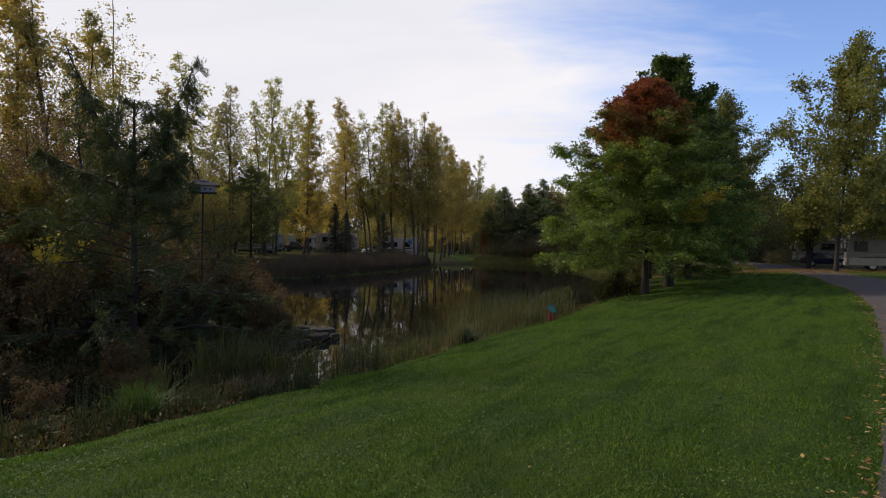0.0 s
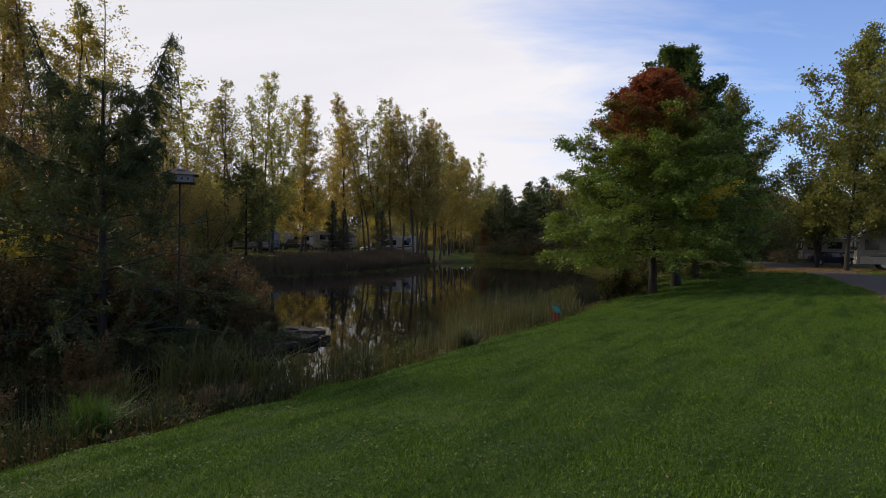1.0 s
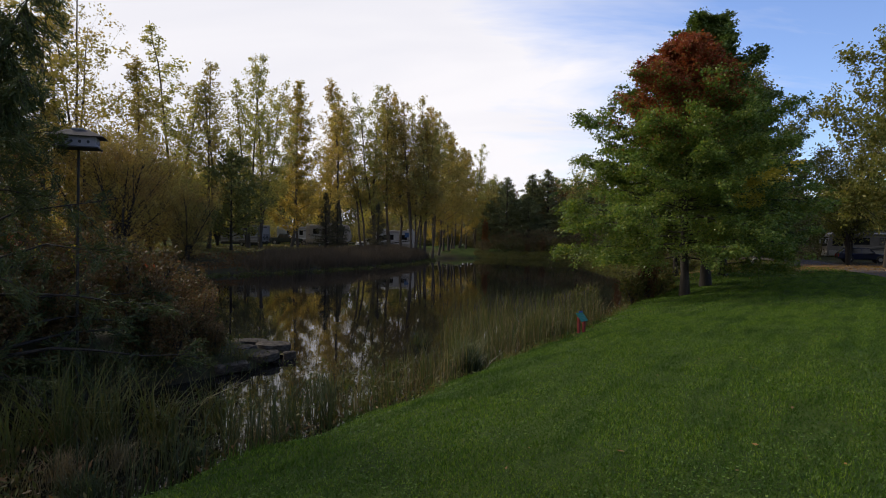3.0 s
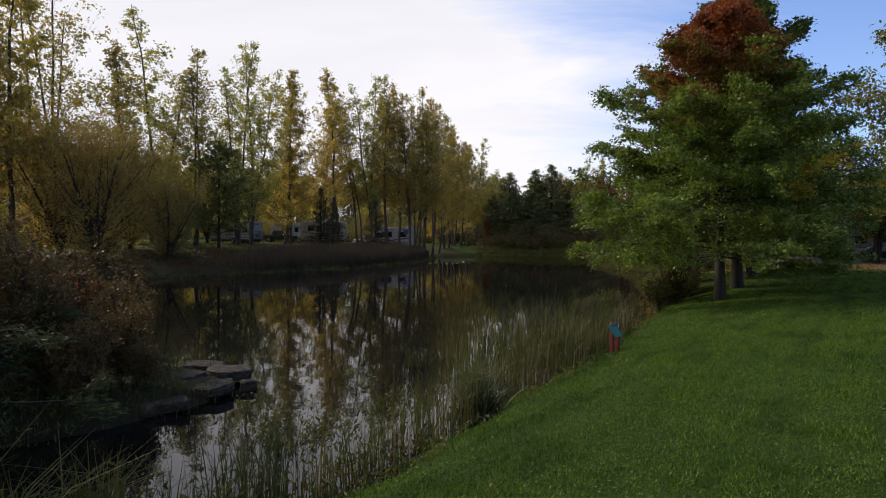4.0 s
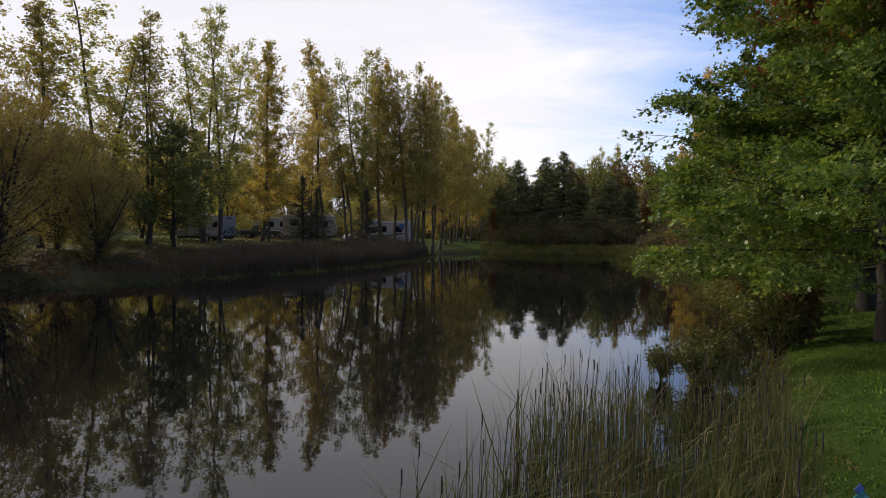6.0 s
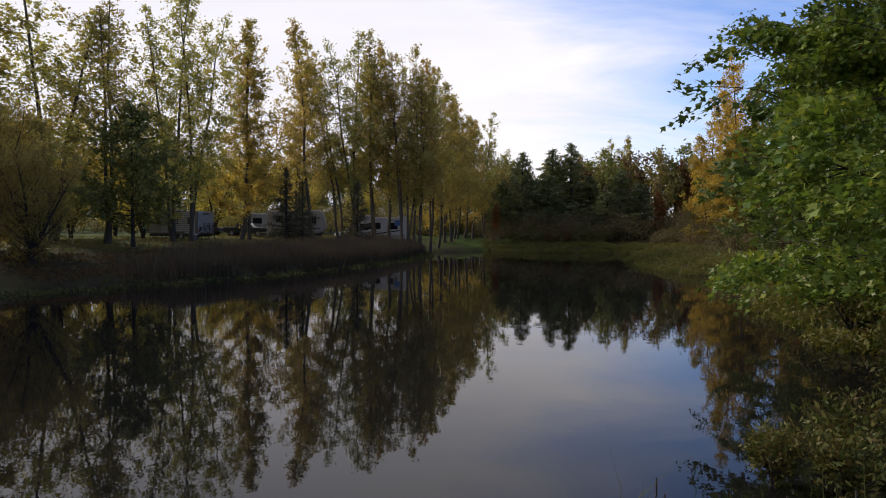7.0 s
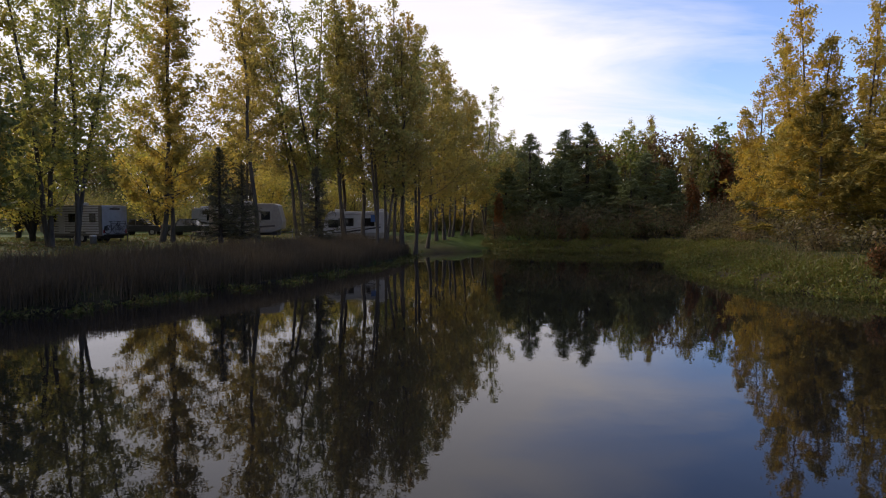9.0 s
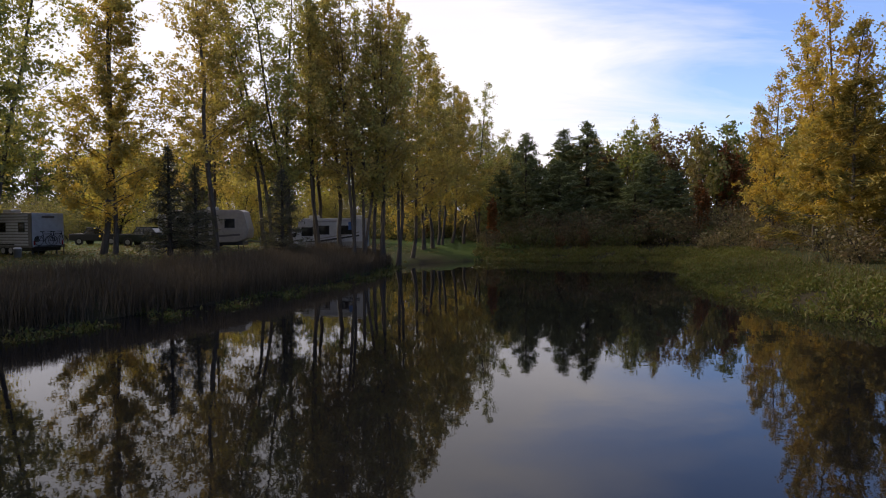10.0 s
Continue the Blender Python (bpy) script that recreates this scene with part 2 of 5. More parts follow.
LEAF_BRUSH = leafy("brush_leaf", [(0.075, 0.071, 0.039), (0.113, 0.099, 0.054), (0.161, 0.131, 0.075), (0.093, 0.099, 0.046)], 0.35, patch=(0.172, 0.120, 0.075))
LEAF_DUSK = leafy("dark_olive_leaf", [(0.115, 0.135, 0.047), (0.162, 0.173, 0.059), (0.223, 0.209, 0.074)], 0.4)
LEAF_ASH = leafy("ash_leaf", [(0.287, 0.275, 0.083), (0.368, 0.330, 0.094), (0.460, 0.374, 0.110), (0.253, 0.253, 0.077)], 0.6, patch=(0.414, 0.297, 0.099))
CLOVER = leafy("clover_leaf", [(0.041, 0.097, 0.009), (0.072, 0.136, 0.015), (0.135, 0.198, 0.034)], 0.25)
LEAF_RUSSET = leafy("russet_leaf", [(0.105, 0.050, 0.024), (0.15, 0.066, 0.028), (0.085, 0.062, 0.026), (0.07, 0.055, 0.026)], 0.3)

# ---- building blocks ----
def mesh_np(name, chunks, mat, smooth=False):
    """One mesh from pairs of vertex and face arrays; every face of a chunk has the same number of corners."""
    me = bpy.data.meshes.new(name)
    base, vs, idx, starts, at = 0, [], [], [], 0
    for v, f in chunks:
        v, f = np.asarray(v, float), np.asarray(f, int)
        if not len(f):
            continue
        vs.append(v)
        idx.append((f + base).ravel())
        starts.append(at + np.arange(len(f)) * f.shape[1])
        base, at = base + len(v), at + f.size
    vs, idx, starts = np.concatenate(vs), np.concatenate(idx), np.concatenate(starts)
    me.vertices.add(len(vs))
    me.vertices.foreach_set("co", vs.ravel())
    me.loops.add(len(idx))
    me.loops.foreach_set("vertex_index", idx)
    me.polygons.add(len(starts))
    me.polygons.foreach_set("loop_start", starts)
    if smooth:
        me.polygons.foreach_set("use_smooth", np.ones(len(starts), bool))
    me.update(calc_edges=True)
    me.validate()
    me.materials.append(mat)
    return me


def part(name, data, parent, label="", mat=None):
    """Links a mesh or a bmesh as one object under a thing or a part."""
    if isinstance(data, bmesh.types.BMesh):
        me = bpy.data.meshes.new(name)
        data.to_mesh(me)
        data.free()
        me.materials.append(mat)
        data = me
    ob = new(name, data)
    ob.parent = parent
    return tagged(ob, label)


def thing(name, label, category, group="", m=None, kind=""):
    ob = new(name)
    ob.empty_display_size = 0.3
    if m is not None:
        ob.matrix_basis = m
    return tagged(ob, label, category, group, kind)


def tube(path, radii, sides=6):
    """A tapered tube along a path."""
    path, radii = np.asarray(path, float), np.asarray(radii, float)
    tang = np.gradient(path, axis=0)
    tang /= np.linalg.norm(tang, axis=1)[:, None] + 1e-9
    ref = np.where(np.abs(tang[:, 2:3]) > 0.9, [[1.0, 0, 0]], [[0, 0, 1.0]])
    u = np.cross(tang, ref)
    u /= np.linalg.norm(u, axis=1)[:, None]
    w = np.cross(tang, u)
    a = np.arange(sides) * 2 * np.pi / sides
    v = path[:, None] + radii[:, None, None] * (np.cos(a)[None, :, None] * u[:, None] + np.sin(a)[None, :, None] * w[:, None])
    n = len(path)
    i = np.arange(n - 1)[:, None] * sides + np.arange(sides)[None]
    j = np.arange(n - 1)[:, None] * sides + (np.arange(sides)[None] + 1) % sides
    f = np.stack([i, j, j + sides, i + sides], -1).reshape(-1, 4)
    return v.reshape(-1, 3), f


def join(chunks):
    vs, fs, base = [], [], 0
    for v, f in chunks:
        vs.append(v)
        fs.append(f + base)
        base += len(v)
    return np.concatenate(vs), np.concatenate(fs)


def unit(v):
    return v / (np.linalg.norm(v, axis=-1, keepdims=True) + 1e-9)


DIAMOND = np.array([(-0.5, 0), (0, -0.32), (0.5, 0), (0, 0.32)])
STAR = np.array([(-0.5, 0.0), (0.05, -0.42), (0.10, -0.11), (0.6, 0.0), (0.10, 0.11), (0.05, 0.42)])
NEEDLES = np.array([(-0.5, 0), (0, -0.09), (0.5, 0), (0, 0.09)])


def leaves(g, pts, size, shape=DIAMOND, along=None, flat=0.0, jitter=0.35):
    """A flat leaf at each point; along: the way in which it grows; flat: how much it lies level."""
    n = len(pts)
    t = g.normal(size=(n, 3)) if along is None else along + g.normal(size=(n, 3)) * 0.45
    t = unit(t)
    up = g.normal(size=(n, 3))
    up[:, 2] += flat * 2.5
    w = unit(np.cross(unit(up), t))
    s = size * (1 + jitter * g.normal(size=n)).clip(0.4, 1.8)
    k = len(shape)
    v = pts[:, None] + s[:, None, None] * (shape[None, :, :1] * t[:, None] + shape[None, :, 1:] * w[:, None])
    return v.reshape(-1, 3), np.arange(n * k).reshape(n, k)


def grow(g, height, radius, reach, lo, profile, limbs, rise, twigs, droop=0.0, lean=(0, 0), wobble=0.02, limb_curve=0.25, sides=7, uneven=(0.7, 1.15), level=1.0, twig=(0.12, 0.34), base=0.42, bias=(0.0, 0.0)):
    """A trunk with limbs and twigs. Gives the wood and the twigs' points and ways, on which leaves can grow."""
    n = 12
    s = np.linspace(0, 1, n)
    path = np.stack([lean[0] * s ** 1.4, lean[1] * s ** 1.4, s * height], -1)
    path[1:, :2] += np.cumsum(g.normal(size=(n - 1, 2)) * wobble * height / n, axis=0)
    rad = radius * (1 - s) ** 0.8 + 0.02
    rad[0] *= 1.35
    wood = [tube(path, rad, sides)]
    tips, ways = [], []
    for i in range(limbs):
        u = (i + g.random()) / limbs
        h = lo + (0.985 - lo) * u
        at = np.array([np.interp(h, s, path[:, k]) for k in range(3)])
        az = i * 2.39996 + g.normal() * 0.35
        el = radians(rise(u)) + g.normal() * 0.1
        length = reach * profile(u) * g.uniform(*uneven) * (1 + bias[1] * math.cos(az - bias[0]))
        if length < 0.15:
            continue
        d = np.array([math.cos(az) * math.cos(el), math.sin(az) * math.cos(el), math.sin(el)])
        q = np.linspace(0, 1, 6)
        limb = at + d * (q * length)[:, None]
        limb[:, 2] += (limb_curve * q ** 2 - droop * q ** 1.7) * length
        limb[1:] += np.cumsum(g.normal(size=(5, 3)) * 0.03 * length, axis=0)
        r = max(0.012, radius * (1 - h) * base)
        wood.append(tube(limb, r * (1 - q * 0.85), 4))
        for k in range(twigs):
            a = g.uniform(0.1, 1.0) ** 0.8
            p = np.array([np.interp(a, q, limb[:, c]) for c in range(3)])
            side = unit((d * 0.8 + g.normal(size=3) * 0.75) * (1, 1, level) - np.array([0, 0, droop * 0.8]))
            tl = length * g.uniform(*twig) * (1.15 - 0.5 * a)
            tw = p + side * (np.array([0, 0.5, 1.0]) * tl)[:, None]
            tw[2, 2] -= droop * tl * 0.3
            wood.append(tube(tw, np.array([r * 0.3, r * 0.18, 0.004]), 3))
            tips.append(tw)
            ways.append(side)
    return join(wood), np.array(tips), np.array(ways)


def along_twigs(g, tips, ways, n, spread):
    w = np.linalg.norm(tips[:, 2] - tips[:, 0], axis=1) + 0.08
    i = g.choice(len(tips), size=n, p=w / w.sum())
    a = g.random(n) ** 0.7 * 1.1
    p = tips[i, 0] + (tips[i, 2] - tips[i, 0]) * a[:, None]
    return p + g.normal(size=(n, 3)) * spread, ways[i]


def tufts(g, tips, n, per, spread):
    """Leaves in loose tufts of about per leaves, strewn along the twigs."""
    m = n // per
    w = np.linalg.norm(tips[:, 2] - tips[:, 0], axis=1) + 0.1
    i = g.choice(len(tips), size=m, p=w / w.sum())
    c = tips[i, 0] + (tips[i, 2] - tips[i, 0]) * g.uniform(0.15, 1.1, m)[:, None]
    k = np.repeat(np.arange(m), g.integers(per // 2, per + per // 2, m))
    return c[k] + g.normal(size=(len(k), 3)) * spread * g.uniform(0.5, 1.3, m)[k][:, None]


def tree(name, label, category, wood, crown, bark_mat, leaf_mats, m=None, group=""):
    """A tree of a trunk with its limbs and a crown of one or more sorts of leaves."""
    ob = thing(name, label, category, group, m)
    part("trunk", mesh_np("trunk", [wood], bark_mat, True), ob)
    for (v, f), mt in zip(crown, leaf_mats):
        part("crown", mesh_np("crown", [(v, f)], mt), ob)
    return ob


def stand(x, y, z=None, turn_deg=0.0, size=1.0, tall=1.0, tilt=(0.0, 0.0)):
    """A pose on the ground, turned, scaled and tilted (degrees towards +x and +y)."""
    z = ground_z(x, y) - 0.08 if z is None else z
    return pose(x, y, z, -tilt[1], tilt[0], 0) @ pose(0, 0, 0, 0, 0, turn_deg) @ Matrix.Diagonal((size, size, size * tall, 1))


# ---- the lie of the land ----
POND = np.array([(-14, 8.5), (-10, 8.4), (-7.3, 10.0), (-5.8, 11.7), (-3.8, 14.4), (-1.4, 18.3), (1.3, 23.0), (4.4, 27.9), (7.8, 35), (10.6, 40), (13.4, 44.5),
                 (15.2, 50), (16.4, 57), (19.8, 63.4), (25, 67.5), (29, 71), (25, 73.5), (22, 75.5), (20.6, 80), (20.4, 85), (21.2, 94), (25.5, 104), (27.5, 114),
                 (26, 120), (18.6, 119), (12, 121), (6.9, 122), (1, 117), (-2.2, 112), (-3.3, 103), (-5.0, 93), (-8.0, 84), (-11.5, 76.5), (-15.2, 68.5), (-19.8, 62.5),
                 (-25.5, 58), (-33, 53.5), (-40, 47), (-37, 40), (-30, 35), (-20, 32.5), (-13, 30.5), (-8.6, 27.8), (-6.3, 26.3), (-4.6, 25.0), (-5, 22.7),
                 (-7, 20.8), (-9.5, 18.5), (-13, 16), (-18, 13.5), (-20, 11), (-18, 9)])


def shore_distance(x, y):
    """Metres from the pond's edge: positive on land."""
    x, y = np.asarray(x, float), np.asarray(y, float)
    best, inside = np.full(x.shape, 1e9), np.zeros(x.shape, bool)
    for (ax, ay), (bx, by) in zip(POND, np.roll(POND, -1, 0)):
        ex, ey = bx - ax, by - ay
        k = (((x - ax) * ex + (y - ay) * ey) / (ex * ex + ey * ey)).clip(0, 1)
        best = np.minimum(best, np.hypot(x - ax - k * ex, y - ay - k * ey))
        cross = (ay > y) != (by > y)
        with np.errstate(divide="ignore", invalid="ignore"):
            inside ^= cross & (x < (bx - ax) * (y - ay) / (by - ay + 1e-12) + ax)
    return np.where(inside, -best, best)


def on_spit(x, y):
    """The wooded tongue of land across the channel from the lawn."""
    return (x < -3.5) & (x > -60) & (y < 40) & (y > 10.0 + (x + 20) * 0.68)


def ground_height(x, y):
    x, y = np.asarray(x, float), np.asarray(y, float)
    d = shore_distance(x, y)
    d = d + 0.25 * np.sin(x * 1.7 + 0.6 * y) * np.cos(y * 1.3 - 0.4 * x) * np.exp(-np.abs(d) / 3)
    swell = 0.05 * np.sin(x * 0.31 + 1) * np.sin(y * 0.27) + 0.02 * np.sin(x * 1.1) * np.sin(y * 0.9 + 2)
    land = 0.06 + 0.26 * (1 - np.exp(-d.clip(0) / 0.35)) + 1.35 * (1 - np.exp(-d.clip(0) / 6.0)) + swell * (d.clip(0) / 4).clip(0, 1)
    land = land + np.where((x < 4) & (y > 50), 0.42 * (1 - np.exp(-(d - 3.5).clip(0) / 3.0)), 0.0)
    land = np.where(on_spit(x, y), np.minimum(land, 0.16 + 0.03 * np.abs(x)), land)
    return np.where(d > 0, land, 0.06 + np.maximum(d * 0.45, -0.9))


def ground_z(x, y):
    return float(ground_height(np.array([x]), np.array([y]))[0])


def steps(*spans):
    return np.unique(np.concatenate([np.arange(a, b, s) for a, b, s in spans]))


gx = steps((-1500, -150, 150), (-150, -60, 6), (-60, -22, 2), (-22, 32, 0.5), (32, 70, 2), (70, 150, 6), (150, 1501, 150))
gy = steps((-600, -40, 80), (-40, 0, 4), (0, 62, 0.5), (62, 170, 1.5), (170, 260, 8), (260, 2500, 160))
GX, GY = np.meshgrid(gx, gy)
GZ = ground_height(GX.ravel(), GY.ravel())
gi = (np.arange(len(gy) - 1)[:, None] * len(gx) + np.arange(len(gx) - 1)[None]).ravel()
ground_me = mesh_np("ground", [(np.stack([GX.ravel(), GY.ravel(), GZ], -1), np.stack([gi, gi + 1, gi + 1 + len(gx), gi + len(gx)], -1))], GRASS, True)
gd = shore_distance(GX.ravel(), GY.ravel())
X, Y = GX.ravel(), GY.ravel()
litter = np.where((X < -4) & (Y > 50), 0.25 + 0.7 * np.exp(-(gd - 6).clip(0) / 9), 0.0) + np.where((X > 12) & (Y > 46) & (gd < 3), 0.9, 0.0) + np.where(on_spit(X, Y), 0.9, 0.0)
litter += 0.6 * np.exp(-((X - 33) ** 2 / 160 + (Y - 66) ** 2 / 60)) + np.where((X > 14) & (Y > 63), 0.8, 0.0) + np.where((Y > 124) & (X > 12), 0.45, 0.0) + 0.95 * np.exp(-((X - 2) ** 2 / 70 + (Y - 117) ** 2 / 30))
mud = (1 - (gd - 0.0) / 0.3).clip(0, 1)
for key, val in (("litter", litter.clip(0, 1)), ("mud", mud)):
    ground_me.attributes.new(key, "FLOAT", "POINT").data.foreach_set("value", val.astype(np.float32))
tagged(new("ground", ground_me), "mown green lawn sloping down to a pond, leaf litter under the trees", "ground", kind="structure")

wx, wy = np.meshgrid(np.arange(-46, 33, 6.0), np.arange(4, 130, 6.0))
wi = (np.arange(wx.shape[0] - 1)[:, None] * wx.shape[1] + np.arange(wx.shape[1] - 1)[None]).ravel()
water_me = mesh_np("water", [(np.stack([wx.ravel(), wy.ravel(), 0 * wx.ravel()], -1), np.stack([wi, wi + 1, wi + 1 + wx.shape[1], wi + wx.shape[1]], -1))], WATER, True)
tagged(new("water", water_me), "dark still pond water with faint ripples", "water", kind="structure")

# the lane beside the lawn
LANE = np.array([(-6, -14), (0.5, 0.5), (5.0, 7.1), (6.8, 9.4), (10.7, 15.1), (16.6, 24), (22.2, 34), (28, 46.7), (33.6, 61), (38, 76), (41, 95), (43, 130)], float)


def resample(pts, step):
    seg = np.hypot(*np.diff(pts, axis=0).T)
    s = np.concatenate([[0], np.cumsum(seg)])
    q = np.arange(0, s[-1], step)
    out = np.stack([np.interp(q, s, pts[:, k]) for k in range(2)], -1)
    for _ in range(6):
        out[1:-1] = (out[:-2] + 2 * out[1:-1] + out[2:]) / 4
    return out


lane = resample(LANE, 0.7)
side = unit(np.gradient(lane, axis=0))
side = np.stack([side[:, 1], -side[:, 0]], -1)
cols = np.linspace(0, 3.8, 6)
lv = lane[:, None] + side[:, None] * (cols[None, :, None] + 0.035 * np.sin(np.arange(len(lane)) * 1.9)[:, None, None] * (np.abs(cols - 1.9) > 1.8)[None, :, None])
lz = ground_height(lv[..., 0].ravel(), lv[..., 1].ravel()) + np.tile([0.012, 0.04, 0.055, 0.055, 0.04, 0.012], len(lane))
li = (np.arange(len(lane) - 1)[:, None] * 6 + np.arange(5)[None]).ravel()
tagged(new("road", mesh_np("road", [(np.column_stack([lv.reshape(-1, 2), lz]), np.stack([li, li + 1, li + 7, li + 6], -1))], ASPHALT, True)),
       "narrow worn grey asphalt lane curving beside the lawn", "road", kind="structure")

# ---- trees ----
def poplar(seed, leaf, n=18000, height=25.0, reach=6.4, name="poplar_tree", label="", stems=1, size=0.215, lo=0.1, limbs=44, twigs=12, bark_mat=None, spread=0.23, category="tree"):
    """Rising limbs of very uneven length, each with spreading leafy twigs; the leaves hang in loose tufts."""
    g = np.random.default_rng(seed)
    wood, pts = [], []
    for k in range(stems):
        lean = (0, 0) if stems == 1 else (g.normal() * 1.6, g.normal() * 1.6)
        h = height * (1 if k == 0 else g.uniform(0.78, 0.95))
        w, tips, way = grow(g, h, 0.17 / stems ** 0.3, reach, lo, lambda u: min(1.0, 0.62 + 1.5 * u) * (1.02 - u) ** 0.85 + 0.03, limbs, lambda u: 22 + 34 * u, twigs, lean=lean, wobble=0.045, limb_curve=0.3, uneven=(0.4, 1.25), twig=(0.14, 0.36), base=0.3)
        w[0][:, :2] += 0 if k == 0 else g.normal(size=2) * 0.5
        wood.append(w)
        pts.append(tufts(g, tips, n // stems, 9, spread))
    return tree(name, label, category, join(wood), [leaves(g, np.concatenate(pts), size)], bark_mat or BARK_PALE, [leaf])


def plant(template, x, y, top, turn_deg, tilt=(0, 0), wide=1.0, label=""):
    """Plants a copy of a template, scaled so that it reaches the height top."""
    z = ground_z(x, y) - 0.1
    tall = (top - z) / template["height"]
    m = pose(x, y, z, -tilt[1], tilt[0], 0) @ pose(0, 0, 0, 0, 0, turn_deg) @ Matrix.Diagonal((wide, wide, tall, 1))
    ob = template["ob"] if not template["used"] else copy_thing(template["ob"], m)
    template["used"] = True
    ob.matrix_basis = m
    return tagged(ob, label)


def template(ob, height):
    return {"ob": ob, "height": height, "used": False}


tall_a = template(poplar(11, LEAF_GREEN, 14000, stems=2, limbs=34, lo=0.2, label="tall poplar with green leaves on the far bank"), 25)
tall_b = template(poplar(12, LEAF_OLIVE, 12800, stems=2, limbs=34, lo=0.24, label="tall poplar turning olive and brown on the far bank"), 25)
tall_c = template(poplar(13, LEAF_GOLD, 16500, label="tall poplar with golden autumn leaves on the far bank", lo=0.1), 25)
tall_d = template(poplar(14, LEAF_OLIVE, 11000, label="slender thinly leaved poplar turning yellow", reach=5.4, lo=0.24), 25)
tall_e = template(poplar(15, LEAF_GREEN, 15000, label="two-stemmed green poplar on the far bank", stems=2, limbs=38, lo=0.08), 25)

# x, y, top, template, turn, tilt, width
ROW = [(-30.2, 77, 26.2, tall_e, 10, (1.5, 0), 1.15), (-31.5, 70.5, 21.0, tall_d, 55, (0, 0), 1.0), (-27.4, 80, 23.8, tall_b, 30, (1, 0), 1.0),
       (-24.6, 86, 26.6, tall_e, 200, (-2, 0), 0.95), (-23.4, 87, 25.8, tall_a, 120, (2.5, 0), 0.9), (-21.4, 95.2, 25.0, tall_c, 60, (0, 0), 1.0),
       (-20.7, 95.6, 21.5, tall_c, 170, (1, 0), 0.8), (-15.0, 100, 26.5, tall_d, 40, (-4.5, 0), 1.0), (-12.9, 106, 26.0, tall_b, 100, (-4.5, 0), 0.95),
       (-10.9, 107, 27.5, tall_a, 300, (-3.5, 0), 0.95), (-8.4, 107.5, 27.2, tall_b, 220, (-4.5, 0), 0.95), (-6.7, 108.5, 26.5, tall_d, 150, (-3, 0), 1.0),
       (-5.0, 106.5, 25.2, tall_b, 20, (-2, 0), 0.9), (-4.4, 107.5, 24.5, tall_a, 70, (1.5, 0), 0.85), (-3.6, 109, 25.8, tall_b, 130, (4, 0), 0.95),
       (-2.8, 110, 24.5, tall_d, 250, (2, 0), 0.9), (-1.6, 112.5, 25.0, tall_b, 10, (1.5, 0), 0.95), (-0.6, 117, 23.4, tall_c, 95, (1.5, 0), 0.9),
       (0.2, 122.5, 22.5, tall_b, 190, (2, 0), 0.9), (1.2, 124, 21.8, tall_d, 280, (2, 0), 0.95), (2.2, 128, 21.0, tall_b, 330, (2, 0), 0.9),
       (3.4, 131, 20.4, tall_c, 45, (1, 0), 0.85), (4.9, 135, 21.0, tall_d, 145, (1, 0), 0.9), (7.0, 137, 22.6, tall_a, 235, (0, 0), 0.8),
       (9.0, 142, 18.8, tall_b, 15, (0, 0), 0.85), (-9.5, 112, 25.5, tall_d, 85, (-2, 0), 0.95), (-18.5, 108, 22, tall_b, 205, (0, 0), 0.95),
       (-39, 56, 26.4, tall_c, 0, (0, 0), 1.15), (-35.4, 56, 27.0, tall_b, 75, (0, 0), 1.1), (-33.6, 59, 25.0, tall_c, 160, (1, 0), 1.05),
       (-50, 57, 26, tall_c, 140, (0, 0), 1.1), (34.5, 158, 21.5, tall_a, 15, (0, 0), 0.9), (37.8, 159, 22.0, tall_d, 115, (0, 0), 0.9), (31, 160, 19.5, tall_a, 265, (0, 0), 0.9), (27.5, 158, 18.0, tall_d, 65, (0, 0), 0.9), (35.0, 80, 15.0, tall_b, 35, (0, 0), 1.1)]
for x, y, top, tpl, turn_deg, tilt, wide in ROW:
    plant(tpl, x, y, top + 0.7, turn_deg, tilt, wide * 1.15)


def sprays(g, tips, ways, n):
    """Leaves in flat sprays about the outer half of each twig."""
    i = g.integers(0, len(tips), n)
    a = 0.35 + 0.75 * g.random(n) ** 0.8
    p = tips[i, 0] + (tips[i, 2] - tips[i, 0]) * a[:, None]
    return p + g.normal(size=(n, 3)) * (0.15, 0.15, 0.10), ways[i]


def oak(seed, height, reach, n, leaf_sets, size, name, label, shape=STAR, lo=0.13, radius=0.26, stems=1, limbs=46, bark_mat=None, twigs=9, fall=0.12, bias=(0.0, 0.0), power=0.74):
    """A broad pyramid of level limbs, the lowest drooping. leaf_sets: pairs of a material and a test on the points."""
    g = np.random.default_rng(seed)
    wood, tips, way = grow(g, height, radius, reach, lo, lambda u: (1 - u) ** power * (0.84 + 0.24 * min(1, u * 5)) + 0.04, limbs, lambda u: 3 + 52 * u ** 1.4, twigs, droop=fall, wobble=0.02, limb_curve=0.12, sides=10, uneven=(0.82, 1.12), level=0.3, twig=(0.14, 0.32), base=0.26, bias=bias)
    p, d = sprays(g, tips, way, n)
    p[:, 2] -= 0.06 * np.abs(g.normal(size=n))
    taken, crown, mats = np.zeros(n, bool), [], []
    for mt, test in leaf_sets:
        pick = test(p, g) & ~taken
        taken |= pick
        crown.append(leaves(g, p[pick], size, shape, d[pick], flat=0.4))
        mats.append(mt)
    return tree(name, label, "tree", wood, crown, bark_mat or BARK, mats)


def every(p, g):
    return np.ones(len(p), bool)


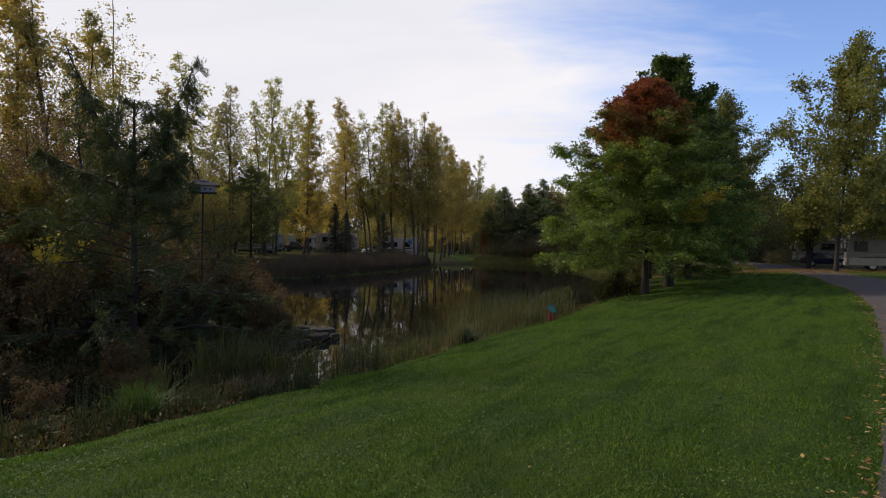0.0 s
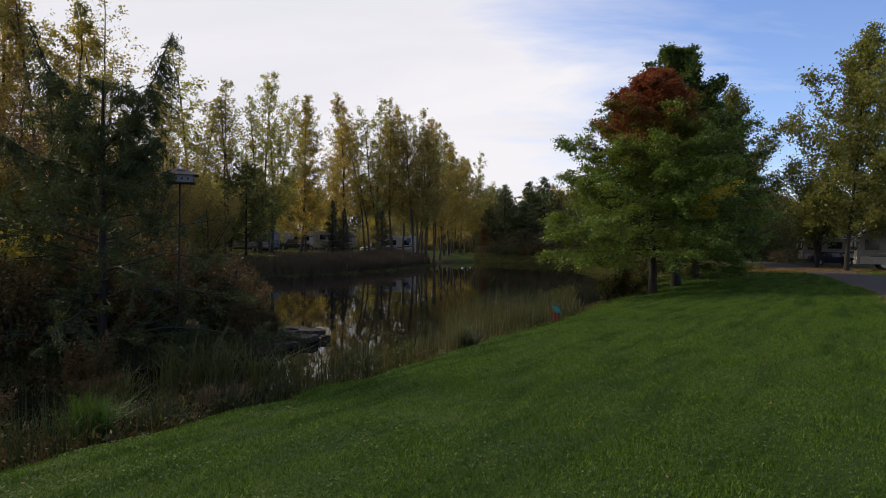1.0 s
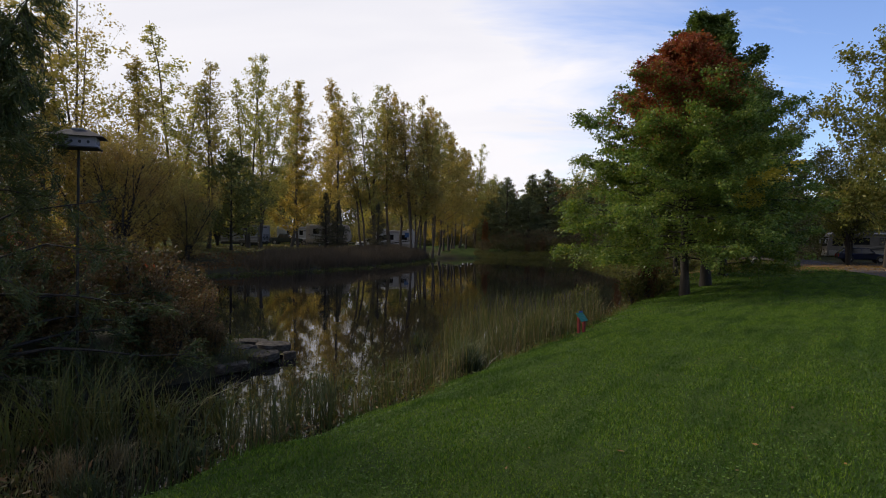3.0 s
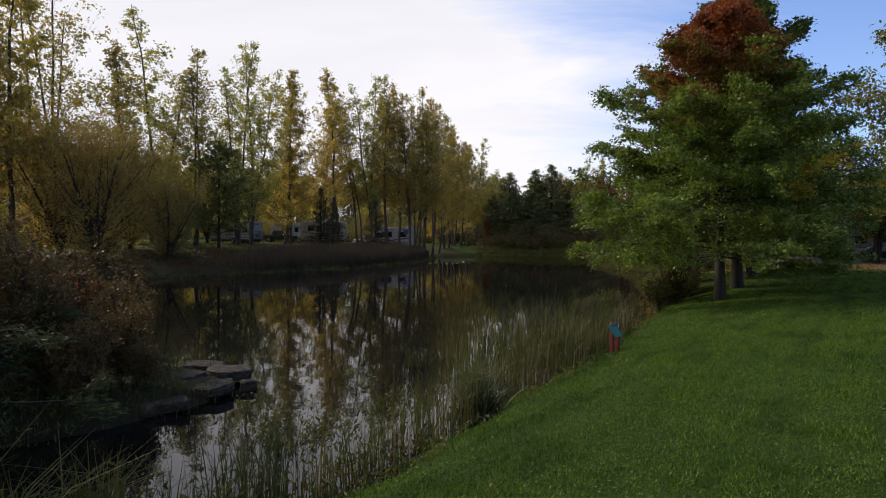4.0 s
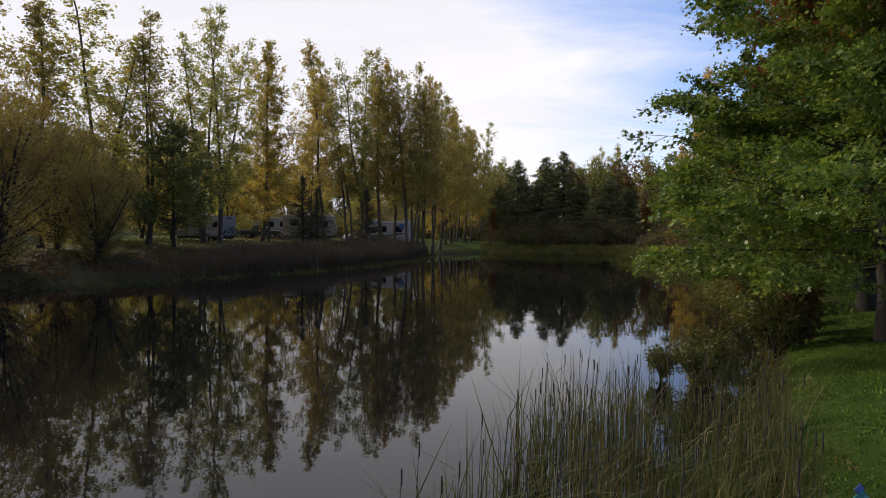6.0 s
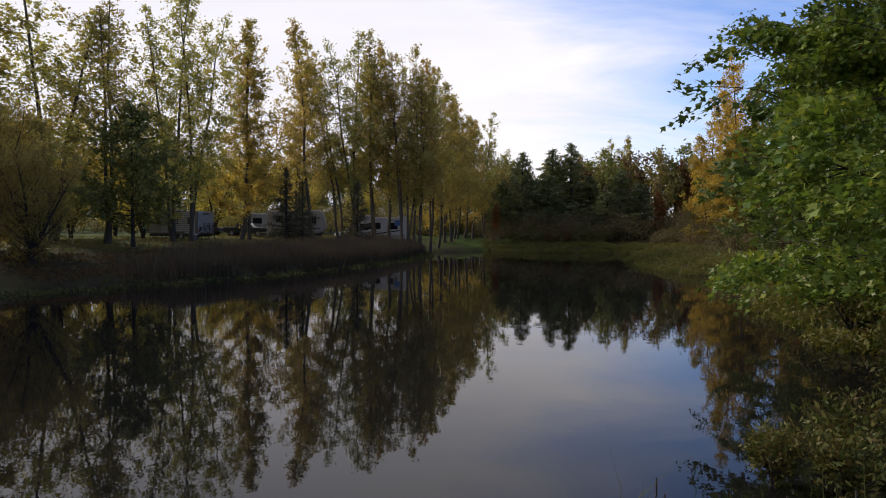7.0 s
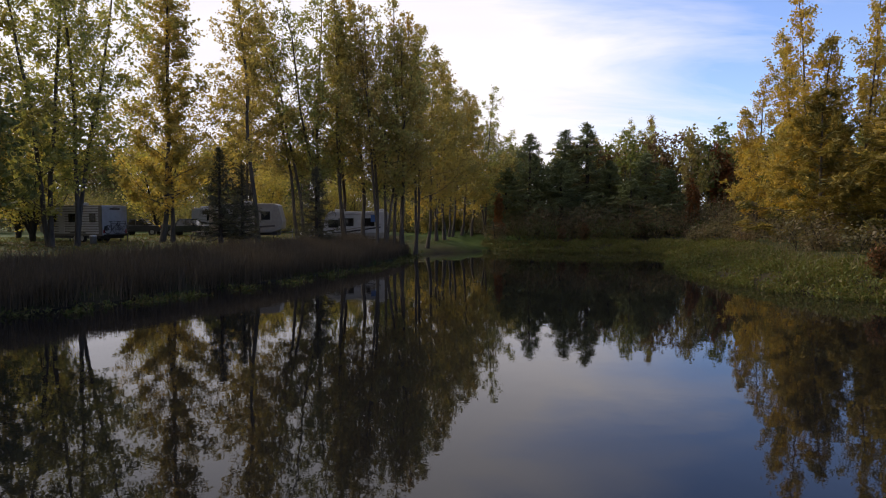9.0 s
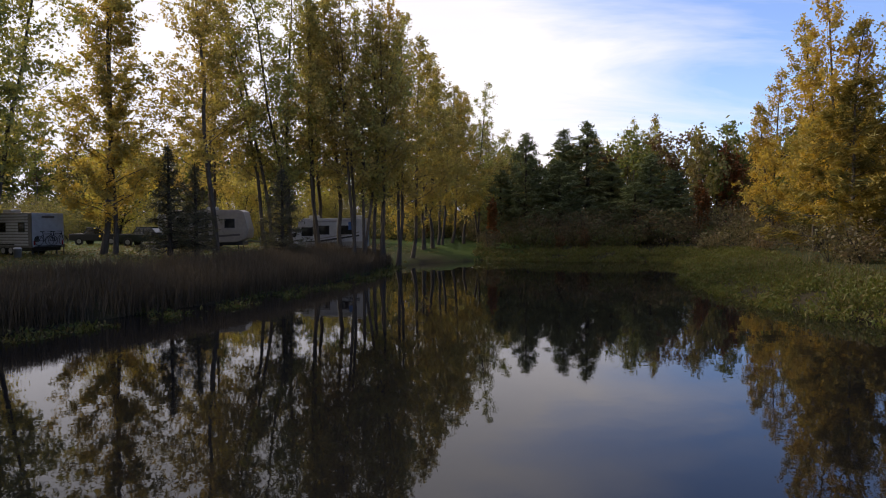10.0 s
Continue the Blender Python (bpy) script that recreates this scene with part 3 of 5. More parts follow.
oak_near = oak(21, 13.3, 6.6, 250000,
               [(LEAF_RED, lambda p, g: (p[:, 2] > 9.7 + 0.25 * p[:, 0] + 1.2 * g.normal(size=len(p))) & (np.hypot(p[:, 0] + 0.2, p[:, 1]) < 3.2 + 0.6 * g.normal(size=len(p)))),
                (LEAF_YELLOW, lambda p, g: (np.hypot(p[:, 0] - 2.2, p[:, 2] - 5.4) < 0.9) & (p[:, 1] < -1)),
                (LEAF_OAK, every)], 0.122, "oak_tree", "broad green oak with a red crown top by the water", lo=0.15, radius=0.2, limbs=120, twigs=26, fall=0.18, bark_mat=BARK_DARK)
oak_near.matrix_basis = stand(12.7, 38.9)
oak_b = oak(22, 16.6, 7.1, 72000, [(LEAF_OAK_DARK, every)], 0.19, "oak_tree", "tall dark green oak standing on the lawn", lo=0.2, radius=0.27, limbs=100, twigs=17, fall=0.14, bark_mat=BARK_DARK, bias=(math.pi, 0.2))
oak_b.matrix_basis = stand(16.5, 45.3)
copy_thing(oak_b, stand(20.4, 51.6, turn_deg=25, size=0.92))
copy_thing(oak_b, stand(18.8, 56.4, turn_deg=-15, size=0.63, tall=1.2))

cotton = poplar(31, LEAF_COTTON, 46000, 21.5, 8.6, "cottonwood_tree", "broad green cottonwood beside the parked motorhome", 1, 0.24, 0.12, 56, 16, BARK_DARK, 0.32)
cotton.matrix_basis = stand(36.5, 57.6, tilt=(3, 0))
copy_thing(cotton, stand(33.0, 72, turn_deg=120, size=0.95))

# right-hand bank
gold_a = template(poplar(32, LEAF_BIRCH, 18500, 22, 5.2, "birch_tree", "golden-leaved birch on the reedy bank", 2, 0.21, 0.12, 38, 11), 22)
for x, y, top, turn_deg, wide in [(39.6, 122, 21.6, 0, 0.95), (37.4, 109, 23.4, 80, 1.05), (35.6, 103, 25.0, 160, 1.05), (41.5, 115, 18, 300, 0.9), (46, 104, 23, 30, 1.1), (41, 96, 28, 55, 1.1), (39.6, 88, 22, 190, 1.0), (47.5, 128, 17.5, 110, 0.9), (50.8, 158, 19.9, 200, 0.9), (43.5, 108, 27, 240, 1.1)]:
    plant(gold_a, x, y, top, turn_deg, (0, 0), wide)


def conifer(seed, height, reach, n, leaf, name, label, size=0.42, lo=0.06, radius=0.2, limbs=60, droop=0.25, rise0=0, rise1=35, twigs=5, bark_mat=None, power=0.85, shape=NEEDLES, level=0.8):
    g = np.random.default_rng(seed)
    wood, tips, way = grow(g, height, radius, reach, lo, lambda u: (1 - u) ** power + 0.02, limbs, lambda u: rise0 + (rise1 - rise0) * u, twigs, droop=droop, wobble=0.008, limb_curve=0.22, level=level)
    p, d = along_twigs(g, tips, way, n, 0.13)
    return tree(name, label, "conifer", wood, [leaves(g, p, size, shape, d, flat=0.3)], bark_mat or BARK_DARK, [leaf])


spruce = template(conifer(41, 9.0, 2.3, 8500, NEEDLE_DULL, "spruce_tree", "dark green spruce standing before the parked campers", 0.26, limbs=84, twigs=7), 9)
for x, y, top, turn_deg, wide in [(-16.6, 95.5, 10.2, 0, 0.9), (-15.1, 96.5, 8.8, 90, 0.85), (-9.6, 99.8, 8.9, 180, 0.95)]:
    plant(spruce, x, y, top, turn_deg, (0, 0), wide)
pine = template(conifer(42, 16, 4.2, 14000, NEEDLE, "pine_tree", "dark pine at the far end of the pond", 0.42, 0.08, 0.22, 80, 0.12, 5, 45, 9, power=0.75), 16)
for x, y, top, turn_deg, wide in [(13.4, 136, 16.6, 0, 1.0), (17.6, 134, 12.5, 60, 1.2), (30.5, 137, 13.8, 120, 1.15), (10.2, 140, 12.0, 220, 1.1), (27, 132, 9.5, 20, 1.1), (34.5, 139, 11.5, 80, 1.1)]:
    plant(pine, x, y, top, turn_deg, (0, 0), wide * 1.25)
tall_spruce = template(conifer(43, 18, 3.8, 14000, NEEDLE, "spruce_tree", "tall dark spruce at the far end of the pond", 0.42, 0.05, 0.24, 100, 0.2, 5, 40, 9), 18)
for x, y, top, turn_deg, wide in [(22.6, 140, 18.8, 0, 1.7), (19.2, 140.5, 17.8, 130, 1.6), (25.6, 138, 12.8, 30, 1.6), (14.6, 139, 13.6, 210, 1.5)]:
    plant(tall_spruce, x, y, top, turn_deg, (0, 0), wide * 1.1)
tamarack = template(conifer(44, 13, 5.2, 20000, NEEDLE_GOLD, "tamarack_tree", "feathery tamarack turning golden on the reedy bank", 0.42, 0.12, 0.16, 60, 0.08, 0, 40, 12, BARK, 0.7, level=0.35), 13)
for x, y, top, turn_deg, wide in [(34.0, 98.5, 15.0, 0, 1.0), (37.5, 94, 13, 140, 1.0)]:
    plant(tamarack, x, y, top, turn_deg, (0, 0), wide)
dusky = conifer(45, 11.0, 5.2, 9500, LEAF_DUSK, "pine_tree", "loosely branched dark olive pine on the far bank", 0.26, 0.14, 0.14, 64, 0.08, 8, 45, 12, power=0.6, shape=DIAMOND)
dusky.matrix_basis = stand(-23.8, 77.0)


def old_larch():
    """A larch whose top has forked into long arching limbs, hung with drooping twigs."""
    g = np.random.default_rng(46)
    wood, tips, way = grow(g, 8.0, 0.13, 4.3, 0.05, lambda u: (1 - u) ** 0.52 * 0.92 + 0.06, 72, lambda u: 12 + 30 * u, 10, droop=0.5, wobble=0.01, limb_curve=0.22)
    woods_, all_tips, all_ways = [wood], [tips], [way]
    q = np.linspace(0, 1, 8)
    for start, reach in ((6.1, (2.05, -0.1, 3.3)), (5.9, (-2.3, 0.1, 3.9)), (5.4, (1.9, -0.8, 0.8)), (5.2, (-2.7, -0.5, 1.1))):
        limb = np.stack([q * reach[0], q * reach[1], start + reach[2] * (0.55 * q + 0.45 * q ** 2)], -1)
        limb += np.cumsum(g.normal(size=(8, 3)) * 0.025, axis=0)
        woods_.append(tube(limb, 0.07 * (1 - 0.85 * q), 5))
        t, w = [], []
        for _ in range(64):
            a = g.uniform(0.12, 1.0)
            p = np.array([np.interp(a, q, limb[:, c]) for c in range(3)])
            side_ = unit(g.normal(size=3) * (0.5, 0.5, 0.2) + np.array([0.2 * np.sign(reach[0]), 0, -0.9]))
            ln = g.uniform(0.4, 1.4) * (1.25 - 0.85 * a)
            tw = p + side_ * (np.array([0, 0.5, 1.0]) * ln)[:, None]
            woods_.append(tube(tw, np.array([0.012, 0.008, 0.003]), 3))
            t.append(tw)
            w.append(side_)
        all_tips.append(np.array(t))
        all_ways.append(np.array(w))
    tips, way = np.concatenate(all_tips), np.concatenate(all_ways)
    p, d = along_twigs(g, tips, way, 84000, 0.06)
    return tree("larch_tree", "drooping green larch with forked arching upper limbs on the spit", "conifer", join(woods_), [leaves(g, p, 0.12, NEEDLES, d)], BARK_DARK, [NEEDLE_LARCH])


larch = old_larch()
larch.matrix_basis = stand(-9.5, 19.1)


def bushy(seed, height, reach, n, leaf, name, label, category, stems=5, size=0.12, bark_mat=None, shape=DIAMOND, limbs=10, twigs=5, spread=0.10, lo=0.15):
    g = np.random.default_rng(seed)
    wood, pts, ways = [], [], []
    for k in range(stems):
        a = k * 2 * math.pi / stems + g.normal() * 0.4
        out = reach * g.uniform(0.15, 0.6)
        w, tips, way = grow(g, height * g.uniform(0.65, 1.0), 0.012 * height + 0.01, reach * 0.62, lo, lambda u: 0.55 + 0.5 * math.sin(math.pi * u), limbs, lambda u: 25 + 40 * u, twigs, lean=(math.cos(a) * out, math.sin(a) * out), wobble=0.06, sides=5)
        wood.append(w)
        p, d = along_twigs(g, tips, way, n // stems, spread)
        pts.append(p)
        ways.append(d)
    p, d = np.concatenate(pts), np.concatenate(ways)
    return tree(name, label, category, join(wood), [leaves(g, p, size, shape, d)], bark_mat or BARK_DARK, [leaf])


willow = bushy(51, 13.0, 8.4, 25000, LEAF_WILLOW, "willow_tree", "spreading many-stemmed willow with small yellow-brown leaves on the far bank", "tree", 6, 0.15, BARK_DARK, limbs=26, twigs=9, spread=0.22, lo=0.05)
willow.matrix_basis = stand(-27.6, 60.2, size=0.95)
copy_thing(willow, stand(-31.5, 62.0, turn_deg=130, size=0.9))
copy_thing(willow, stand(-29.5, 69.5, turn_deg=310, size=0.85))
copy_thing(willow, stand(-24.0, 65.5, turn_deg=220, size=0.62))
ash = bushy(53, 9.5, 5.6, 9000, LEAF_ASH, "ash_tree", "low-branched ash with olive green leaves among the campers", "tree", 4, 0.19, BARK_DARK, limbs=24, twigs=7, spread=0.3, lo=0.16)
ash.matrix_basis = stand(-38.0, 92.0)
for x, y, s, a in [(-31.5, 94, 1.1, 70), (-36.5, 84, 1.2, 140), (-33, 118, 1.2, 100), (-40, 104, 1.3, 170), (-22.5, 126, 0.9, 230), (-13, 130, 0.8, 20), (-46, 92, 1.3, 290)]:
    copy_thing(ash, stand(x, y, turn_deg=a, size=s))
maple = bushy(54, 11.0, 5.4, 14000, LEAF_COTTON, "maple_tree", "dark olive maple shading the parked motorhomes", "tree", 4, 0.2, BARK_DARK, limbs=24, twigs=7, spread=0.26, lo=0.26)
maple.matrix_basis = stand(39.5, 67.0, turn_deg=40)
for x, y, s, a in [(47.0, 66.0, 1.1, 150), (34.5, 77.0, 1.15, 260), (52.5, 62.0, 1.2, 320)]:
    copy_thing(maple, stand(x, y, turn_deg=a, size=s))
thin = poplar(33, LEAF_OLIVE, 6000, 21, 7.0, "poplar_tree", "sparse many-stemmed poplar losing its leaves", 4, 0.2, 0.3, 20, 12)
thin.matrix_basis = stand(-38.5, 72.0, size=1.42)
red_tree = bushy(52, 14, 3.4, 7000, LEAF_RUST, "maple_tree", "small red-leaved maple among the far woods", "tree", 3, 0.36, BARK, limbs=16, twigs=5, spread=0.3)
red_tree.matrix_basis = stand(45.2, 147)
copy_thing(red_tree, stand(8.5, 131, turn_deg=90, size=0.42))
copy_thing(red_tree, stand(-0.5, 142, turn_deg=190, size=0.45))
copy_thing(red_tree, stand(36, 133, turn_deg=290, size=0.55))

# woods all round, beyond the things that can be told apart
def woods():
    g = np.random.default_rng(61)
    for leaf, name, share in ((LEAF_COTTON, "green", 0.4), (LEAF_FAR, "olive", 0.35), (LEAF_SHRUB, "brown", 0.25)):
        wood, pts = [], []
        places = [(x + g.normal() * 2, y + g.normal() * 4, h * g.uniform(0.8, 1.15)) for x, y, h in
                  [(v, 160 + 0.1 * abs(v), 14) for v in np.arange(-20, 120, 5)] + [(v, 172, 15) for v in np.arange(-90, 120, 6)] + [(v, 150 - 0.25 * v, 15) for v in np.arange(-80, -20, 5)] + [(v, 150, 15) for v in np.arange(24, 66, 4.5)]
                  + [(v, 100 + 0.4 * v, 13) for v in np.arange(44, 110, 6)] + [(-58 - 0.1 * v, v, 17) for v in np.arange(20, 140, 6)] + [(75, v, 15) for v in np.arange(20, 120, 7)]
                  + [(v, -45, 15) for v in np.arange(-70, 80, 7)]]
        for x, y, h in places:
            if g.random() > share * 1.9:
                continue
            w, tips, way = grow(g, h, 0.17, 4.6, 0.06, lambda u: math.sin(math.pi * (0.2 + 0.7 * u)), 16, lambda u: 30 + 30 * u, 3, wobble=0.04, sides=5)
            z = ground_z(x, y) - 0.1
            p, d = along_twigs(g, tips, way, 1500, 0.5)
            wood.append((w[0] + (x, y, z), w[1]))
            pts.append(p + (x, y, z))
        ob = thing("far_woods", "distant " + name + " woods behind the campground", "woods", kind="stuff")
        part("trunk", mesh_np("trunk", [join(wood)], BARK), ob)
        part("crown", mesh_np("crown", [leaves(g, np.concatenate(pts), 0.5)], leaf), ob)


woods()

# ---- reeds, weeds and shrubs ----
def ribbons(g, pts, heights, width, bend, lean=0.18):
    """Upright blades: a ribbon of two pieces each, bent over towards the tip."""
    n = len(pts)
    az = g.random(n) * 2 * np.pi
    out = np.stack([np.cos(az), np.sin(az), 0 * az], -1)
    side_ = np.stack([-np.sin(az + 0.6), np.cos(az + 0.6), 0 * az], -1)
    tilt_ = (g.normal(size=n) * lean)[:, None]
    h = heights[:, None]
    b = (bend * g.random(n) ** 2)[:, None]
    mid_ = pts + out * h * tilt_ * 0.5 + np.array([0, 0, 1.0]) * h * 0.55
    tip = pts + out * h * (tilt_ + b) + np.array([0, 0, 1.0]) * h * (1 - 0.45 * b)
    w = (width * g.uniform(0.7, 1.3, n))[:, None]
    v = np.stack([pts - side_ * w * 0.5, pts + side_ * w * 0.5, mid_ + side_ * w * 0.45, mid_ - side_ * w * 0.45, tip + side_ * w * 0.06, tip - side_ * w * 0.06], 1)
    i = np.arange(n)[:, None] * 6
    f = np.concatenate([i + [0, 1, 2, 3], i + [3, 2, 4, 5]])
    return v.reshape(-1, 3), f


def scatter(g, n, x0, x1, y0, y1, keep):
    x, y = g.uniform(x0, x1, n), g.uniform(y0, y1, n)
    k = keep(x, y, shore_distance(x, y))
    x, y = x[k], y[k]
    return np.stack([x, y, ground_height(x, y)], -1)


def clumpy(g, x, y, scale, keep):
    """True in patches, so that a stand has gaps."""
    v = np.sin(x * scale + 1.3 * np.sin(y * scale * 0.7)) + np.sin(y * scale * 1.1 + 1.7 * np.sin(x * scale * 0.6))
    return v * 0.25 + 0.5 + g.normal(size=len(x)) * 0.2 < keep


def reed_bed():
    g = np.random.default_rng(71)

    def strip(x, y, d):
        wide = np.interp(y, [18.5, 24, 26, 28.5, 35, 45, 60], [0.7, 1.3, 2.4, 4.0, 4.2, 3.0, 0.8])
        return (d < 0.0) & (d > -wide) & (x > -2) & (y > 18.5) & (y < 33.9 + 0.5 * g.normal(size=len(x)).clip(-2, 1)) & (x < 20) & clumpy(g, x, y, 1.5, 0.72)
    p = scatter(g, 120000, -2, 20, 18, 58, strip)
    keep = g.random(len(p)) < np.interp(p[:, 1], [18, 26, 40, 58], [0.55, 0.62, 0.9, 1.0])
    p = p[keep]
    p[:, 2] = np.maximum(p[:, 2], -0.3)
    p = p[g.random(len(p)) < (1.35 + shore_distance(p[:, 0], p[:, 1]) * 0.18).clip(0.35, 1)]
    h = g.uniform(0.9, 2.15, len(p)) * np.interp(p[:, 1], [18, 23, 28], [0.55, 0.85, 1.0])
    ob = thing("cattail_reeds", "tall green and straw-coloured cattail reeds along the water's edge", "reeds", kind="stuff")
    k = g.random(len(p)) < 0.7
    part("blades", mesh_np("blades", [ribbons(g, p[k], h[k], 0.017, 0.7, 0.16)], REED), ob)
    part("dry_blades", mesh_np("dry_blades", [ribbons(g, p[~k], h[~k] * 0.8, 0.013, 0.8, 0.14)], STRAW), ob)
    tall = p[p[:, 1] > 26.5]
    heads = tall[g.choice(len(tall), 130, replace=False)]
    spikes = [tube(np.array([q + (0, 0, 0.2), q + (0.04, 0.02, 1.45), q + (0.05, 0.02, 1.47), q + (0.05, 0.03, 1.62), q + (0.05, 0.03, 1.64)]), np.array([0.005, 0.004, 0.010, 0.010, 0.002]), 5) for q in heads]
    part("seed_heads", mesh_np("seed_heads", spikes, BARK_DARK), ob)


STRAW = leafy("straw_blade", [(0.16, 0.12, 0.06), (0.22, 0.17, 0.085), (0.10, 0.075, 0.04), (0.28, 0.23, 0.13)], 0.2)
STRAW_GREEN = leafy("sedge_blade", [(0.10, 0.12, 0.045), (0.15, 0.16, 0.07), (0.075, 0.095, 0.03)], 0.25)
REED_DARK = leafy("dark_reed_blade", [(0.03, 0.048, 0.018), (0.045, 0.06, 0.022), (0.06, 0.055, 0.025)], 0.2)
reed_bed()


def bank_reeds(name, label, seed, box, keep, n, height, leaf, width=0.03, bend=0.5):
    g = np.random.default_rng(seed)
    p = scatter(g, n, *box, lambda x, y, d: keep(x, y, d) & clumpy(g, x, y, 0.9, 0.8))
    p[:, 2] = np.maximum(p[:, 2], -0.25)
    h = g.uniform(0.55, 1.1, len(p)) * height
    ob = thing(name, label, "reeds", kind="stuff")
    part("blades", mesh_np("blades", [ribbons(g, p, h, width, bend)], leaf), ob)


g_far = np.random.default_rng(70)
bank_reeds("bank_reeds", "dark brown dry reeds on the far bank", 72, (-21, -1, 64, 112), lambda x, y, d: (d > -0.1) & (d < 5.5) & (x < -2 + 0.02 * y) & (x > -19 + np.sin(y * 1.1)) & (g_far.random(len(x)) < ((x + 20) / 6).clip(0.15, 1)), 210000, 1.35, REED_BROWN, 0.028)
bank_reeds("bank_reeds", "tan reeds on the right-hand bank", 73, (18, 34, 66, 100), lambda x, y, d: (d > 1.6) & (d < 7) & (y > 68), 5000, 1.0, STRAW, 0.022)
bank_reeds("spit_grass", "long dark grass on the spit", 74, (-30, -4, 10, 36), lambda x, y, d: (d > -0.3) & (d < 2.0) & on_spit(x + 0.5, y + 0.5) & (np.hypot(x + 4.9, y - 24.4) > 1.1), 30000, 0.6, REED_DARK, 0.014, 0.9)
bank_reeds("cattail_reeds", "dark green cattails beside the lawn", 75, (-9.0, -1.8, 9.6, 19), lambda x, y, d: (d < 0.0) & (d > -1.9) & (np.sin(x * 2.1 + y) * np.sin(y * 1.7 - 0.6 * x) > 0.1), 11000, 1.35, REED_DARK, 0.016, 0.5)


LEAF_FRESH = leafy("fresh_weed_leaf", [(0.066, 0.085, 0.020), (0.098, 0.115, 0.028), (0.148, 0.141, 0.039), (0.133, 0.096, 0.035)], 0.35)
LEAF_BANK = leafy("bank_weed_leaf", [(0.066, 0.094, 0.024), (0.105, 0.130, 0.033), (0.165, 0.160, 0.046), (0.143, 0.099, 0.037)], 0.3)


def weed_cover(name, label, seed, box, keep, n, size, leaf, tall):
    """Low broad-leaved plants: short stems, each with some leaves."""
    g = np.random.default_rng(seed)
    p = scatter(g, n, *box, lambda x, y, d: keep(x, y, d) & clumpy(g, x, y, 1.3, 0.62))
    p[:, 2] = np.maximum(p[:, 2], -0.05)
    k = 7
    q = np.repeat(p, k, 0)
    h = np.repeat(g.uniform(0.3, 1.0, len(p)) * tall, k)
    a = g.random(len(q))
    q = q + np.stack([g.normal(size=len(q)) * 0.10 * tall / 0.4, g.normal(size=len(q)) * 0.10 * tall / 0.4, a * h], -1)
    way = g.normal(size=(len(q), 3))
    way[:, 2] = np.abs(way[:, 2]) + 0.4
    ob = thing(name, label, "weeds", kind="stuff")
    part("leaves", mesh_np("leaves", [leaves(g, q, size, np.array([(-0.5, 0), (0, -0.16), (0.5, 0), (0, 0.16)]), way)], leaf), ob)
    part("stems", mesh_np("stems", [ribbons(g, p, g.uniform(0.4, 1.0, len(p)) * tall, 0.008, 0.6)], leaf), ob)


weed_cover("shore_weeds", "leafy weeds and dead stalks at the lawn's edge", 76, (-12, 12, 8, 46), lambda x, y, d: (d < 0.1) & (d > -0.9) & ~on_spit(x - 1, y + 1.5), 9000, 0.13, LEAF_WEED, 0.42)
weed_cover("shore_weeds", "brown withered weeds at the lawn's edge", 77, (-12, 12, 8, 46), lambda x, y, d: (d < 0.05) & (d > -0.6) & (x > -6) & ~on_spit(x - 1, y + 1.5), 11000, 0.09, LEAF_SHRUB, 0.42)
weed_cover("water_weeds", "green weeds growing out of the shallow water", 78, (-5, 1.5, 14, 24), lambda x, y, d: (d < -0.8) & (d > -2.6) & (np.sin(x * 1.9) * np.sin(y * 1.5 + 1) > 0.35), 3600, 0.085, LEAF_WEED, 0.34)
weed_cover("shore_weeds", "low dark green weeds between the reeds and the lawn", 89, (-1, 9, 18, 36), lambda x, y, d: (d < 0.75) & (d > -0.4), 2600, 0.09, LEAF_BANK, 0.24)
weed_cover("water_weeds", "leafy green weeds standing in open water", 88, (-4.6, 0.6, 20.6, 28.2), lambda x, y, d: (np.minimum(np.minimum(np.hypot(x + 3.5, y - 23.2) / 1.1, np.hypot(x + 2.2, y - 25.7) / 0.7), np.minimum(np.hypot(x + 1.9, y - 21.9) / 0.6, np.hypot(x + 0.8, y - 24.0) / 0.4)) < 1), 620, 0.095, LEAF_WEED, 0.4)
weed_cover("channel_weeds", "tall willow-leaved weeds standing in the shallows", 87, (-4.2, 0.0, 15.5, 20.2), lambda x, y, d: (d < -0.1) & (d > -1.3), 900, 0.10, LEAF_WEED, 1.0)
weed_cover("channel_weeds", "dark leafy weeds choking the narrow channel", 82, (-20, -2.5, 8, 21), lambda x, y, d: (d < 0.3) & (d > -2.6) & (y < 15.5 - 0.75 * (x + 5)) & (x < -3.2), 9000, 0.10, LEAF_SHRUB, 0.6)
weed_cover("channel_weeds", "green leafy weeds in the narrow channel", 83, (-20, -2.5, 8, 21), lambda x, y, d: (d < 0.2) & (d > -2.4) & (y < 15 - 0.75 * (x + 5)) & (x < -3.5), 7000, 0.11, LEAF_WEED, 0.6)
weed_cover("spit_weeds", "brown and green weeds on the spit's edge", 84, (-24, -4, 12, 34), lambda x, y, d: (d > -0.4) & (d < 1.6) & on_spit(x - 0.6, y + 0.6) & (np.hypot(x + 4.9, y - 24.9) > 1.25), 15000, 0.10, LEAF_WEED, 0.5)
weed_cover("bank_weeds", "low green weeds on the far waterline", 79, (-40, 0, 50, 114), lambda x, y, d: (d < 0.6) & (d > -2.6) & (x < -1) & (np.sin(x * 1.3) * np.sin(y * 0.9 + 1) > -0.25), 26000, 0.19, LEAF_WEED, 0.34)
weed_cover("bank_weeds", "withered weeds and leaf litter under the willows", 86, (-44, -16, 52, 84), lambda x, y, d: (d > 0.3) & (d < 8), 12000, 0.16, LEAF_RUSSET, 0.22)
